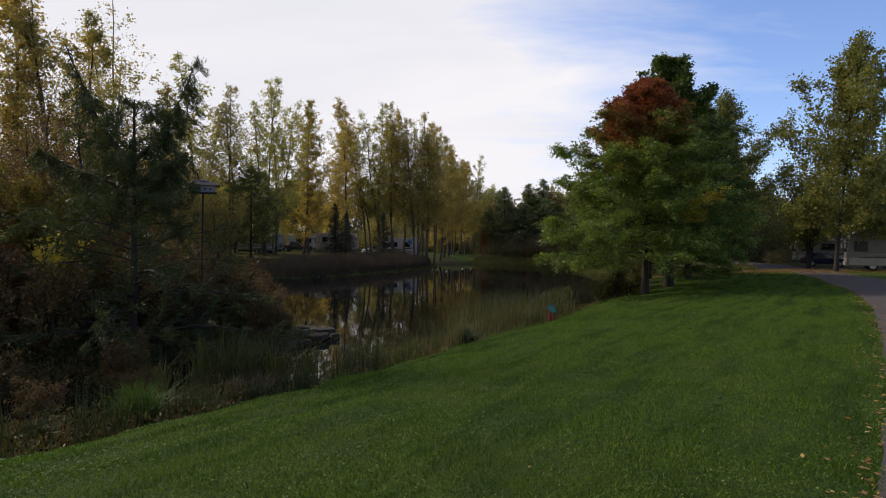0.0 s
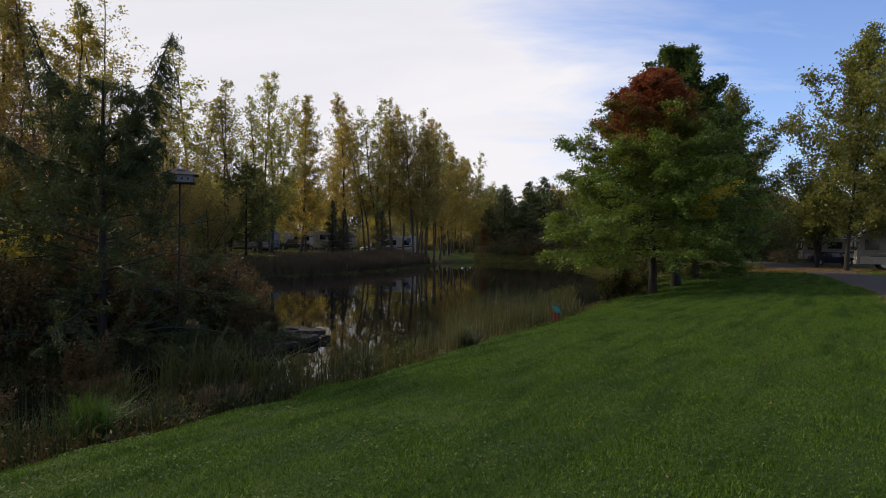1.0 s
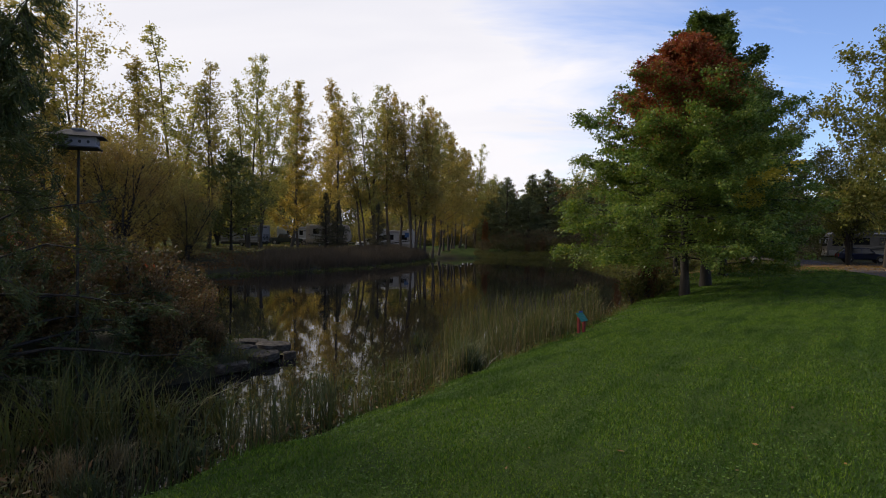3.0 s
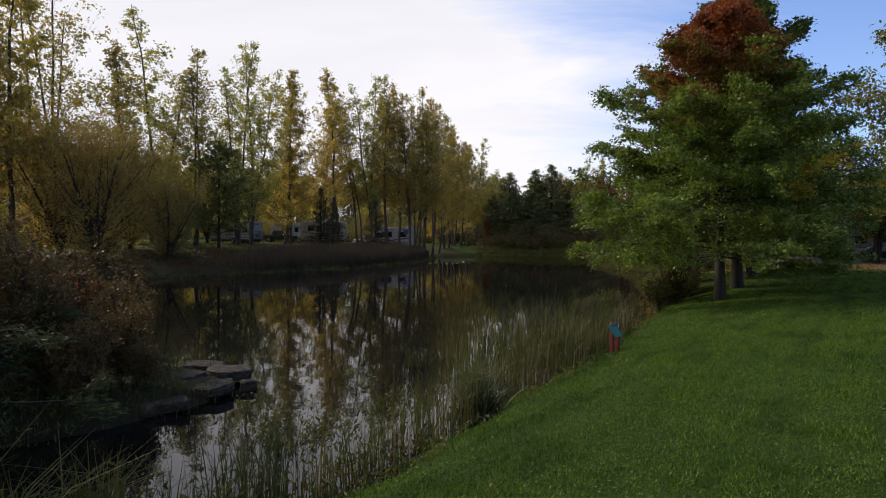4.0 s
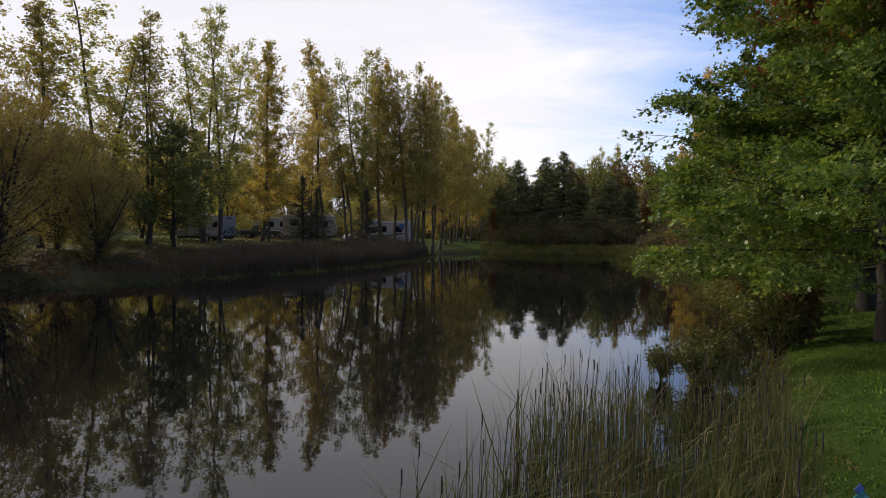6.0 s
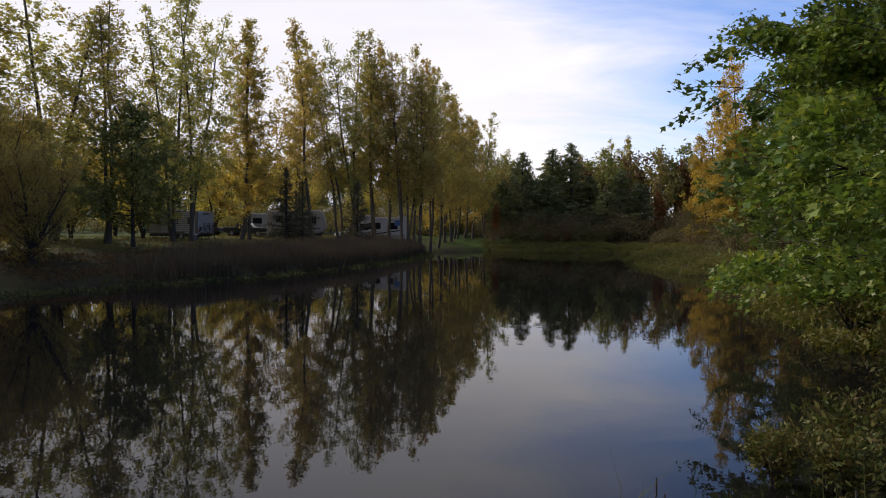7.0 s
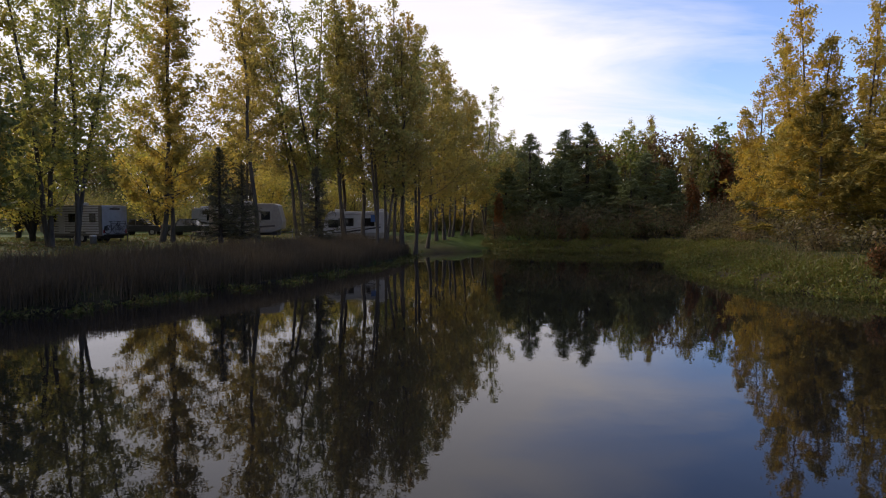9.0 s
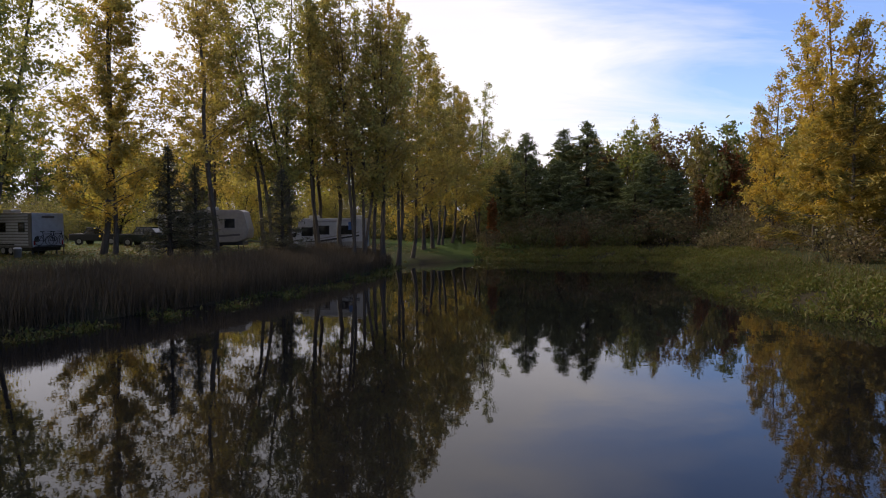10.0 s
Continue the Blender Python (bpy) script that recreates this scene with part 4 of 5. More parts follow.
weed_cover("bank_weeds", "low green weeds on the right-hand waterline", 80, (12, 40, 47, 124), lambda x, y, d: (d < 6.0) & (d > -1.6) & ((y > 66) | (d < 0.9)), 80000, 0.2, LEAF_FRESH, 0.68)
weed_cover("bank_grass", "rough grass and weeds under the poplars", 85, (-60, 2, 58, 122), lambda x, y, d: (d > 4.5) & (d < 40), 20000, 0.12, LEAF_BANK, 0.2)
weed_cover("bank_weeds", "dark weeds at the far end of the pond", 81, (6, 30, 112, 130), lambda x, y, d: (d < 4) & (d > -1.2), 14000, 0.24, LEAF_WEED, 0.5)

# shrubs
LEAF_SPIT = leafy("spit_leaf", [(0.13, 0.11, 0.033), (0.20, 0.16, 0.04), (0.29, 0.22, 0.048), (0.12, 0.08, 0.033)], 0.45, patch=(0.10, 0.06, 0.027))
shrub_a = bushy(91, 2.6, 1.7, 8000, LEAF_SHRUB, "shrub", "dense dark shrub with brown and green leaves on the spit", "shrub", 7, 0.085, limbs=12, spread=0.09)
shrub_b = bushy(92, 2.4, 1.6, 6500, LEAF_RUSSET, "shrub", "rusty brown shrub on the spit", "shrub", 7, 0.075, limbs=12, spread=0.09)
shrub_c = bushy(93, 6.2, 2.6, 15000, LEAF_SPIT, "shrub", "tall yellow-brown shrub on the spit", "shrub", 5, 0.12, limbs=18, twigs=6, spread=0.14)
shrub_a.matrix_basis = stand(-8.0, 23.2)
shrub_b.matrix_basis = stand(-9.8, 26.6, size=0.68)
shrub_c.matrix_basis = stand(-15.8, 19.6)
for x, y, s, a in [(-6.6, 23.6, 0.62, 40), (-9.4, 22.0, 1.0, 80), (-11.8, 22.6, 1.25, 130), (-10.6, 25.0, 1.1, 200), (-7.4, 25.4, 0.75, 270), (-13.2, 18.6, 1.1, 310), (-15.5, 16.6, 1.0, 20), (-17, 22, 1.5, 60),
                   (-11.5, 18.8, 0.9, 150), (-13.5, 26.5, 1.35, 190), (-18.5, 15.5, 1.2, 240), (-20.5, 24, 1.6, 350), (-9.2, 19.6, 0.8, 15), (-11.2, 17.8, 0.9, 75), (-6.4, 21.9, 0.55, 125), (-8.4, 20.9, 0.75, 215), (-12.6, 16.9, 0.9, 285), (-10.4, 20.4, 1.0, 5), (-7.4, 22.4, 0.8, 155), (-14.8, 18.2, 1.3, 95), (-5.9, 23.2, 0.35, 301), (-9.0, 13.8, 0.55, 21), (-10.8, 14.6, 0.7, 99), (-7.6, 15.4, 0.5, 141), (-8.6, 17.0, 0.65, 222), (-12.4, 12.8, 0.65, 17), (-11.0, 11.6, 0.45, 75), (-6.4, 17.4, 0.4, 260)]:
    copy_thing(shrub_a, stand(x, y, turn_deg=a, size=s))
for x, y, s, a in [(-7.8, 26.0, 0.38, 30), (-12.0, 28.0, 0.8, 100), (-15.8, 29.0, 1.2, 170), (-8.8, 24.8, 0.6, 250), (-14.2, 23.6, 1.3, 320)]:
    copy_thing(shrub_b, stand(x, y, turn_deg=a, size=s))
for x, y, s, a in [(-14.0, 22.0, 0.85, 90), (-18.8, 21, 1.1, 180), (-17.2, 25.5, 0.95, 260), (-21.5, 18.5, 1.1, 330), (-12.4, 25.6, 0.6, 30)]:
    copy_thing(shrub_c, stand(x, y, turn_deg=a, size=s))
brown_tree = bushy(98, 8.5, 3.4, 8500, LEAF_SHRUB, "shrub_tree", "dark brown-leaved small tree on the spit", "tree", 5, 0.10, BARK_DARK, limbs=20, twigs=7, spread=0.16, lo=0.12)
brown_tree.matrix_basis = stand(-14.2, 25.0)
for x, y, s, a in [(-17.5, 22.5, 0.95, 80), (-18.5, 28.0, 1.1, 170), (-20.0, 18.8, 0.9, 250)]:
    copy_thing(brown_tree, stand(x, y, turn_deg=a, size=s))
sumac = bushy(94, 3.2, 0.9, 500, LEAF_RED, "sumac", "thin sumac with a few scarlet leaves on the spit", "shrub", 3, 0.16, limbs=7, twigs=3)
sumac.matrix_basis = stand(-11.0, 22.0)
copy_thing(sumac, stand(-9.0, 26.2, turn_deg=90, size=0.75))
copy_thing(sumac, stand(-14.5, 20.0, turn_deg=200, size=1.1))

vine = bushy(90, 3.6, 1.3, 900, LEAF_YELLOW, "shrub", "thin shrub with yellow autumn leaves on the spit", "shrub", 4, 0.15, limbs=9, twigs=4, spread=0.12)
vine.matrix_basis = stand(-12.2, 19.6)
for x, y, s, a in [(-13.8, 17.4, 0.8, 70), (-9.6, 22.6, 0.75, 140), (-14.6, 19.4, 1.15, 220), (-11.4, 23.4, 0.9, 310), (-16.8, 17.6, 0.9, 20)]:
    copy_thing(vine, stand(x, y, turn_deg=a, size=s))
lush = bushy(95, 1.3, 1.5, 2000, LEAF_WEED, "shrub", "low leafy green shrub at the water's edge", "shrub", 9, 0.15, limbs=6, twigs=3, spread=0.12, shape=np.array([(-0.5, 0), (0, -0.2), (0.5, 0), (0, 0.2)]))
lush.matrix_basis = stand(10.5, 40.4)
for x, y, s, a in [(11.8, 42.2, 0.9, 60), (7.2, 37.4, 0.7, 120), (13.2, 44.4, 0.9, 200), (6.6, 36.6, 0.6, 280), (6.0, 37.3, 0.5, 10), (14.2, 46.6, 1.0, 240), (14.6, 49, 1.3, 330), (16.0, 53.2, 1.2, 45), (22.8, 66.5, 1.3, 20), (25.5, 70.5, 1.1, 80), (-9.4, 10.6, 0.5, 160)]:
    copy_thing(lush, stand(x, y, turn_deg=a, size=s, z=max(0.0, ground_z(x, y) - 0.05)))
rust = bushy(96, 2.0, 0.8, 1500, LEAF_RUSSET, "shrub", "rusty orange shrub beside the oak", "shrub", 5, 0.12, limbs=9)
rust.matrix_basis = stand(11.4, 40.6)
copy_thing(rust, stand(24.5, 76.4, turn_deg=60, size=0.9))
copy_thing(rust, stand(18.6, 122.5, turn_deg=160, size=1.25))
copy_thing(rust, stand(16.0, 123.0, turn_deg=250, size=1.0))


def undergrowth():
    """Brush beneath and between the farther trees."""
    g = np.random.default_rng(97)
    for leaf, label, spots in (
            (LEAF_BRUSH, "dark brown brush under the trees at the far end", [(g.uniform(6, 60), g.uniform(125, 150), g.uniform(0.8, 5.5)) for _ in range(120)] + [(g.uniform(30, 60), g.uniform(80, 124), g.uniform(0.8, 3.5)) for _ in range(70)]),
            (LEAF_FAR, "olive brush behind the parked campers", [(g.uniform(-95, -2), g.uniform(128, 150), g.uniform(2.5, 7.0)) for _ in range(90)] + [(g.uniform(-60, -38), g.uniform(40, 90), g.uniform(2, 6)) for _ in range(50)] + [(g.uniform(-6, 15), g.uniform(143, 155), g.uniform(3.5, 7)) for _ in range(34)]),
            (LEAF_WEED, "green brush among the far trees", [(g.uniform(8, 55), g.uniform(123, 150), g.uniform(1.0, 3.0)) for _ in range(50)] + [(g.uniform(-90, 10), g.uniform(136, 155), g.uniform(3, 8)) for _ in range(60)] + [(g.uniform(44, 80), g.uniform(90, 112), g.uniform(4, 10)) for _ in range(45)])):
        pts, sticks = [], []
        for x, y, h in spots:
            z = ground_z(x, y)
            k = int(280 * h)
            p = g.normal(size=(k, 3))
            p = unit(p) * (g.random((k, 1)) ** 0.45) * (0.75 * h, 0.75 * h, 0.55 * h) + (x, y, z + 0.5 * h) + g.normal(size=(k, 3)) * 0.15
            pts.append(p[p[:, 2] > z])
            for _ in range(4):
                e = g.normal(size=2) * 0.4 * h
                sticks.append(tube(np.array([(x, y, z - 0.1), (x + e[0] * 0.5, y + e[1] * 0.5, z + 0.5 * h), (x + e[0], y + e[1], z + 0.95 * h)]), np.array([0.04, 0.03, 0.01]), 3))
        ob = thing("undergrowth", label, "brush", kind="stuff")
        part("leaves", mesh_np("leaves", [leaves(g, np.concatenate(pts), 0.19)], leaf), ob)
        part("stems", mesh_np("stems", sticks, BARK_DARK), ob)


undergrowth()


# ---- lawn ----
def lane_side(x, y):
    return x - np.interp(y, LANE[:, 1], LANE[:, 0])


def lawn_grass():
    g = np.random.default_rng(98)
    def on(x, y, d):
        return (d > 0.0) & (lane_side(x, y) < 0.05) & ~on_spit(x, y)
    near = scatter(g, 560000, -16, 10, -2, 14, lambda x, y, d: on(x, y, d) & (g.random(len(x)) < ((x + 16) / 6).clip(0, 1) * ((y + 2) / 4).clip(0, 1)))
    mid_ = scatter(g, 420000, -4, 21, 14, 30, on)
    far = scatter(g, 240000, 4, 34, 30, 62, on)
    chunks = []
    for p, h, w in ((near, 0.045, 0.006), (mid_, 0.05, 0.0075), (far, 0.055, 0.014)):
        n = len(p)
        # tufts of taller and shorter growth
        v = 0.75 + 0.35 * np.sin(p[:, 0] * 2.3 + 2 * np.sin(p[:, 1] * 1.1)) * np.sin(p[:, 1] * 1.9 + np.sin(p[:, 0]))
        hh = h * v * g.uniform(0.5, 1.4, n)
        az = g.random(n) * 2 * np.pi
        s = np.stack([np.cos(az), np.sin(az), 0 * az], -1) * (w * g.uniform(0.7, 1.4, n))[:, None]
        tip = p + np.stack([g.normal(size=n) * 0.5 * hh, g.normal(size=n) * 0.5 * hh, hh], -1)
        chunks.append((np.stack([p - s, p + s, tip], 1).reshape(-1, 3), np.arange(n * 3).reshape(n, 3)))
    ob = thing("lawn_grass", "short mown grass and clover of the lawn", "grass", kind="stuff")
    part("blades", mesh_np("blades", chunks, BLADE), ob)
    q = scatter(g, 170000, -8, 12, 2.6, 24, lambda x, y, d: on(x, y, d) & clumpy(g, x, y, 1.7, 0.5))
    q[:, 2] += g.uniform(0.02, 0.045, len(q))
    v, f = leaves(g, q, 0.025, np.array([(-0.5, 0), (0, -0.5), (0.5, 0), (0, 0.5)]))
    v = v.reshape(-1, 4, 3)
    v[..., 2] = q[:, None, 2] + (v[..., 2] - q[:, None, 2]) * 0.45
    part("clover", mesh_np("clover", [(v.reshape(-1, 3), f)], CLOVER), ob)
    # the fringe left long at the water
    p = scatter(g, 150000, -11, 14, 8, 46, lambda x, y, d: (d > -0.35) & (d < 0.25) & ~on_spit(x, y) & clumpy(g, x, y, 2.6, 0.6))
    part("fringe", mesh_np("fringe", [ribbons(g, p, g.uniform(0.08, 0.30, len(p)), 0.009, 0.9, 0.4)], BLADE), ob)


lawn_grass()


def fallen_leaves():
    g = np.random.default_rng(99)
    a = scatter(g, 260, -6, 14, 3, 34, lambda x, y, d: (d > 0.3) & (lane_side(x, y) < 0))
    b = scatter(g, 60000, 1, 24, 2, 40, lambda x, y, d: (np.abs(lane_side(x, y) + 0.05) < 0.28 * np.abs(g.normal(size=len(x)))) & (d > 1))
    c = scatter(g, 60000, 18, 50, 44, 84, lambda x, y, d: (d > 0.6) & (g.random(len(x)) < np.exp(-((x - 33) ** 2 / 170 + (y - 61) ** 2 / 60))))
    e = scatter(g, 85000, -48, 2, 60, 125, lambda x, y, d: (d > 3) & (d < 26))
    ob = thing("fallen_leaves", "fallen brown and yellow leaves on the grass and along the lane", "leaves", kind="stuff")
    for p, s, up in ((a, 0.07, 0.03), (b, 0.075, 0.05), (c, 0.13, 0.075), (e, 0.14, 0.06)):
        p[:, 2] += up
        v, f = leaves(g, p, s)
        v = v.reshape(-1, 4, 3)
        v[..., 2] = p[:, None, 2] + (v[..., 2] - p[:, None, 2]) * 0.3
        part("leaf_scatter", mesh_np("leaf_scatter", [(v.reshape(-1, 3), f)], FALLEN), ob)


fallen_leaves()


def tuft(label, seed, n, height, width, leaf, m):
    g = np.random.default_rng(seed)
    ob = thing("grass_tuft", label, "grass tuft", kind="stuff")
    p = g.normal(size=(n, 3)) * (0.16, 0.16, 0)
    part("blades", mesh_np("blades", [ribbons(g, p, g.uniform(0.5, 1.0, n) * height, width, 0.9, 0.5)], leaf), ob)
    ob.matrix_basis = m
    return ob


tuft("bright green tuft of long grass at the lawn's edge", 100, 620, 0.95, 0.016, CLOVER, stand(-6.2, 12.7, z=0.12))
tuft("dark green iris clump at the lawn's edge", 101, 200, 0.75, 0.03, REED_DARK, stand(0.9, 22.7, z=0.12))
tuft("arching green sedge at the edge of the reeds", 102, 300, 1.2, 0.02, REED, stand(3.6, 28.6, z=0.0))
tuft("pale arching sedge at the foot of the reeds", 118, 260, 0.95, 0.016, STRAW_GREEN, stand(0.75, 24.3, z=0.02))
tuft("pale arching sedge at the foot of the reeds", 119, 200, 1.0, 0.018, STRAW_GREEN, stand(3.9, 29.6, z=0.02))
tuft("sparse twiggy weed standing in the water", 103, 70, 0.75, 0.016, REED_DARK, stand(-0.6, 27.4, z=-0.05))
tuft("sparse twiggy weed standing in the water", 104, 60, 0.6, 0.016, REED_DARK, stand(-2.6, 20.6, z=-0.05))
for x, y, n, h, w, k in [(-5.7, 16.3, 90, 2.0, 0.02, 112), (-5.2, 16.7, 110, 1.8, 0.018, 113), (-6.3, 15.9, 70, 1.6, 0.018, 114), (-4.5, 17.1, 120, 1.35, 0.024, 115), (-3.9, 17.9, 90, 1.2, 0.02, 116), (-6.9, 15.2, 70, 1.3, 0.02, 117)]:
    tuft("upright green cattail clump in the narrow channel", k, n, h, w, REED, stand(x, y, z=0.0))
for x, y, n, h, k in [(-5.1, 15.3, 200, 0.6, 131), (-4.6, 15.9, 160, 0.55, 132), (-2.9, 17.0, 130, 0.5, 133), (-5.9, 14.1, 120, 0.45, 134)]:
    tuft("withered straw-coloured stalks at the lawn's edge", k, n, h, 0.009, STRAW, stand(x, y, z=0.06))
for x, y, h, k in [(-7.6, 11.6, 0.55, 105), (-8.6, 11.0, 0.45, 106), (-5.2, 13.6, 0.5, 107), (-4.4, 14.6, 0.6, 108), (-3.6, 16.0, 0.55, 109), (-9.8, 10.2, 0.5, 110)]:
    tuft("dark strappy grass clump in the narrow channel", k, 220, h, 0.014, REED_DARK, stand(x, y, z=0.06))
bank_sumac = bushy(111, 1.9, 1.2, 420, LEAF_SCARLET, "sumac", "scarlet and orange sumac leaning over the bank", "shrub", 4, 0.17, limbs=8, twigs=4, spread=0.12, shape=NEEDLES * (1, 2.2))
bank_sumac.matrix_basis = stand(20.0, 64.2)
copy_thing(bank_sumac, stand(16.4, 55.2, turn_deg=140, size=0.5))
for x, y, k in [(-5.9, 24.4, 121), (-6.4, 25.0, 122), (-6.0, 23.4, 123), (-5.3, 23.5, 124)]:
    tuft("short straw-green grass tuft between the stones", k, 110, 0.34, 0.010, REED, stand(x, y, z=0.16))

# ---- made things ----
# white, cream and taupe are darkened: tree shade put into the paint
PAINT_WHITE_SHADED = plain("shaded_white_gelcoat", (0.34, 0.34, 0.345), 0.35, vary=0.1)
PAINT_CREAM_SHADED = plain("shaded_cream_siding", (0.20, 0.188, 0.165), 0.45, vary=0.1)
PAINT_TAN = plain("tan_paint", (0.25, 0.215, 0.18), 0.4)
PAINT_TAUPE_SHADED = plain("shaded_taupe_paint", (0.105, 0.096, 0.086), 0.35)
PAINT_UMBER = plain("umber_paint", (0.075, 0.062, 0.055), 0.35)
PAINT_GREY = plain("grey_paint", (0.22, 0.22, 0.23), 0.35)
PAINT_BLACK = plain("black_trim", (0.012, 0.012, 0.013), 0.45)
PAINT_NAVY = plain("navy_paint", (0.012, 0.016, 0.045), 0.22)
PAINT_DARK = plain("dark_green_paint", (0.028, 0.034, 0.032), 0.25)
PAINT_BLUE = plain("blue_panel", (0.03, 0.10, 0.27), 0.5)
RUBBER = plain("tyre_rubber", (0.012, 0.012, 0.012), 0.85)
CHROME = plain("bright_metal", (0.28, 0.28, 0.285), 0.4, 1.0)
LAMP_RED = plain("red_lamp_glass", (0.30, 0.012, 0.012), 0.2)
LAMP_WHITE = plain("clear_lamp_glass", (0.65, 0.65, 0.62), 0.15)
GLASS = plain("dark_window_glass", (0.012, 0.013, 0.014), 0.06)
WOOD_RED = plain("red_painted_post", (0.17, 0.018, 0.016), 0.8, vary=0.3, scale=14)
PANEL_TEAL = plain("teal_panel", (0.008, 0.135, 0.098), 0.7, scale=9)
PANEL_BLUE = plain("dark_blue_plaque", (0.02, 0.045, 0.16), 0.6)
PANEL_INK = plain("pale_print", (0.06, 0.20, 0.17), 0.7)
WOOD_GREY = plain("weathered_wood", (0.14, 0.12, 0.10), 0.85, scale=12, relief=0.004)
HOUSE_GREY = plain("weathered_house_paint", (0.24, 0.215, 0.235), 0.8, scale=10)
ROOF_DARK = plain("dark_shingle", (0.05, 0.042, 0.042), 0.85, scale=12)


def box(lx, ly, lz, at=(0, 0, 0), bevel=0.0, seg=2, turn_m=None):
    bm = bmesh.new()
    bmesh.ops.create_cube(bm, size=1.0)
    bmesh.ops.scale(bm, vec=(lx, ly, lz), verts=bm.verts)
    if bevel:
        bmesh.ops.bevel(bm, geom=bm.edges[:], offset=bevel, segments=seg, affect="EDGES", profile=0.6)
    if turn_m is not None:
        bm.transform(turn_m)
    bmesh.ops.translate(bm, vec=at, verts=bm.verts)
    return bm


def profile_body(pts, y0, y1, bevel=0.05, inset=0.0, top_from=None):
    """A side outline (x, z), drawn out from y0 to y1. Points above top_from lean in by inset."""
    bm = bmesh.new()
    rows = []
    for y, s in ((y0, 1), (y1, -1)):
        rows.append([bm.verts.new((x, y + (s * inset if top_from is not None and z > top_from else 0), z)) for x, z in pts])
    bm.faces.new(rows[0])
    bm.faces.new(list(reversed(rows[1])))
    n = len(pts)
    for i in range(n):
        bm.faces.new((rows[0][(i + 1) % n], rows[0][i], rows[1][i], rows[1][(i + 1) % n]))
    bmesh.ops.recalc_face_normals(bm, faces=bm.faces)
    if bevel:
        bmesh.ops.bevel(bm, geom=bm.edges[:], offset=bevel, segments=2, affect="EDGES", profile=0.6)
    return bm


def rod(path, r, sides=6):
    return mesh_np("rod", [tube(np.array(path, float), np.full(len(path), r), sides)], CHROME, True)


def disc(r, w, at, bevel=0.04, sides=20):
    """A wheel-like drum whose axle lies along y."""
    bm = bmesh.new()
    bmesh.ops.create_cone(bm, cap_ends=True, segments=sides, radius1=r, radius2=r, depth=w)
    bmesh.ops.rotate(bm, cent=(0, 0, 0), matrix=Matrix.Rotation(radians(90), 3, "X"), verts=bm.verts)
    if bevel:
        rim = [e for e in bm.edges if abs(abs(e.verts[0].co.y) - w / 2) < 1e-4 and abs(abs(e.verts[1].co.y) - w / 2) < 1e-4 and e.verts[0].co.y * e.verts[1].co.y > 0]
        bmesh.ops.bevel(bm, geom=rim, offset=bevel, segments=2, affect="EDGES")
    bmesh.ops.translate(bm, vec=at, verts=bm.verts)
    return bm


def wheel(ob, x, y, r=0.36, w=0.24):
    """A wheel with its tyre and rim; y is the outer face's side."""
    s = 1 if y > 0 else -1
    hub = part("wheel", disc(r * 0.3, w * 0.9, (x, y - s * w / 2, r), 0.01), ob, mat=PAINT_BLACK)
    part("tyre", disc(r, w, (x, y - s * w / 2, r), 0.05), hub, mat=RUBBER)
    part("rim", disc(r * 0.6, 0.03, (x, y + s * 0.012, r), 0.01, 16), hub, "bright metal rim", CHROME)
    return hub


def motorhome(label, length=10.4, body=PAINT_CREAM_SHADED, low=PAINT_TAN, band=PAINT_BLACK, panel=None):
    ob = thing("motorhome", label, "motorhome")
    L, W, H = length / 2, 1.25, 3.35
    part("body", profile_body([(L - 0.05, 0.5), (L, 1.3), (L - 0.28, 2.9), (L - 0.75, H), (-L + 0.1, H), (-L, H - 0.2), (-L, 0.55), (-L + 1.5, 0.42), (L - 2.2, 0.42)], -W, W, 0.07), ob, mat=body)
    part("skirt", box(length - 0.5, 2 * W + 0.03, 0.62, (0, 0, 0.78), 0.02), ob, "darker lower panels", low)
    part("windshield", box(0.05, 2.15, 1.15, (L - 0.13, 0, 2.15), 0.02, turn_m=Matrix.Rotation(radians(-10), 4, "Y")), ob, "dark windshield", GLASS)
    for s in (-1, 1):
        part("cab_window", box(1.1, 0.03, 0.85, (L - 1.15, s * (W + 0.005), 2.05), 0.012), ob, mat=GLASS)
        for x, w in ((0.9, 1.5), (-1.5, 1.2), (-3.4, 1.1)):
            if abs(x) < L - 0.8:
                win = part("side_window", box(w, 0.03, 0.75, (x, s * (W + 0.005), 2.2), 0.012), ob, mat=GLASS)
                part("window_trim", box(w + 0.12, 0.02, 0.87, (x, s * (W + 0.002), 2.2), 0.01), win, mat=PAINT_BLACK)
        # swept bands of colour
        part("stripe", profile_body([(L - 1.0, 1.15), (1.0, 1.22), (-L + 0.6, 1.75), (-L + 0.6, 1.6), (0.8, 1.08), (L - 1.0, 1.06)], s * (W + 0.004) - 0.008, s * (W + 0.004) + 0.008, 0), ob, "dark swept stripe", band)
        part("stripe", profile_body([(L - 1.6, 1.38), (0.6, 1.48), (-L + 0.6, 2.05), (-L + 0.6, 1.93), (0.6, 1.4), (L - 1.6, 1.33)], s * (W + 0.004) - 0.008, s * (W + 0.004) + 0.008, 0), ob, "tan swept stripe", low)
        wheel(ob, L - 2.1, s * (W - 0.04), 0.45, 0.28)
        wheel(ob, -L + 2.9, s * (W - 0.04), 0.45, 0.3)
        mirror = part("mirror", box(0.14, 0.1, 0.42, (L + 0.15, s * (W + 0.2), 2.1), 0.04), ob, mat=PAINT_WHITE_SHADED)
        part("mirror_arm", rod([(L - 0.25, s * (W - 0.02), 2.5), (L + 0.1, s * (W + 0.18), 2.45), (L + 0.15, s * (W + 0.2), 2.2)], 0.025), mirror)
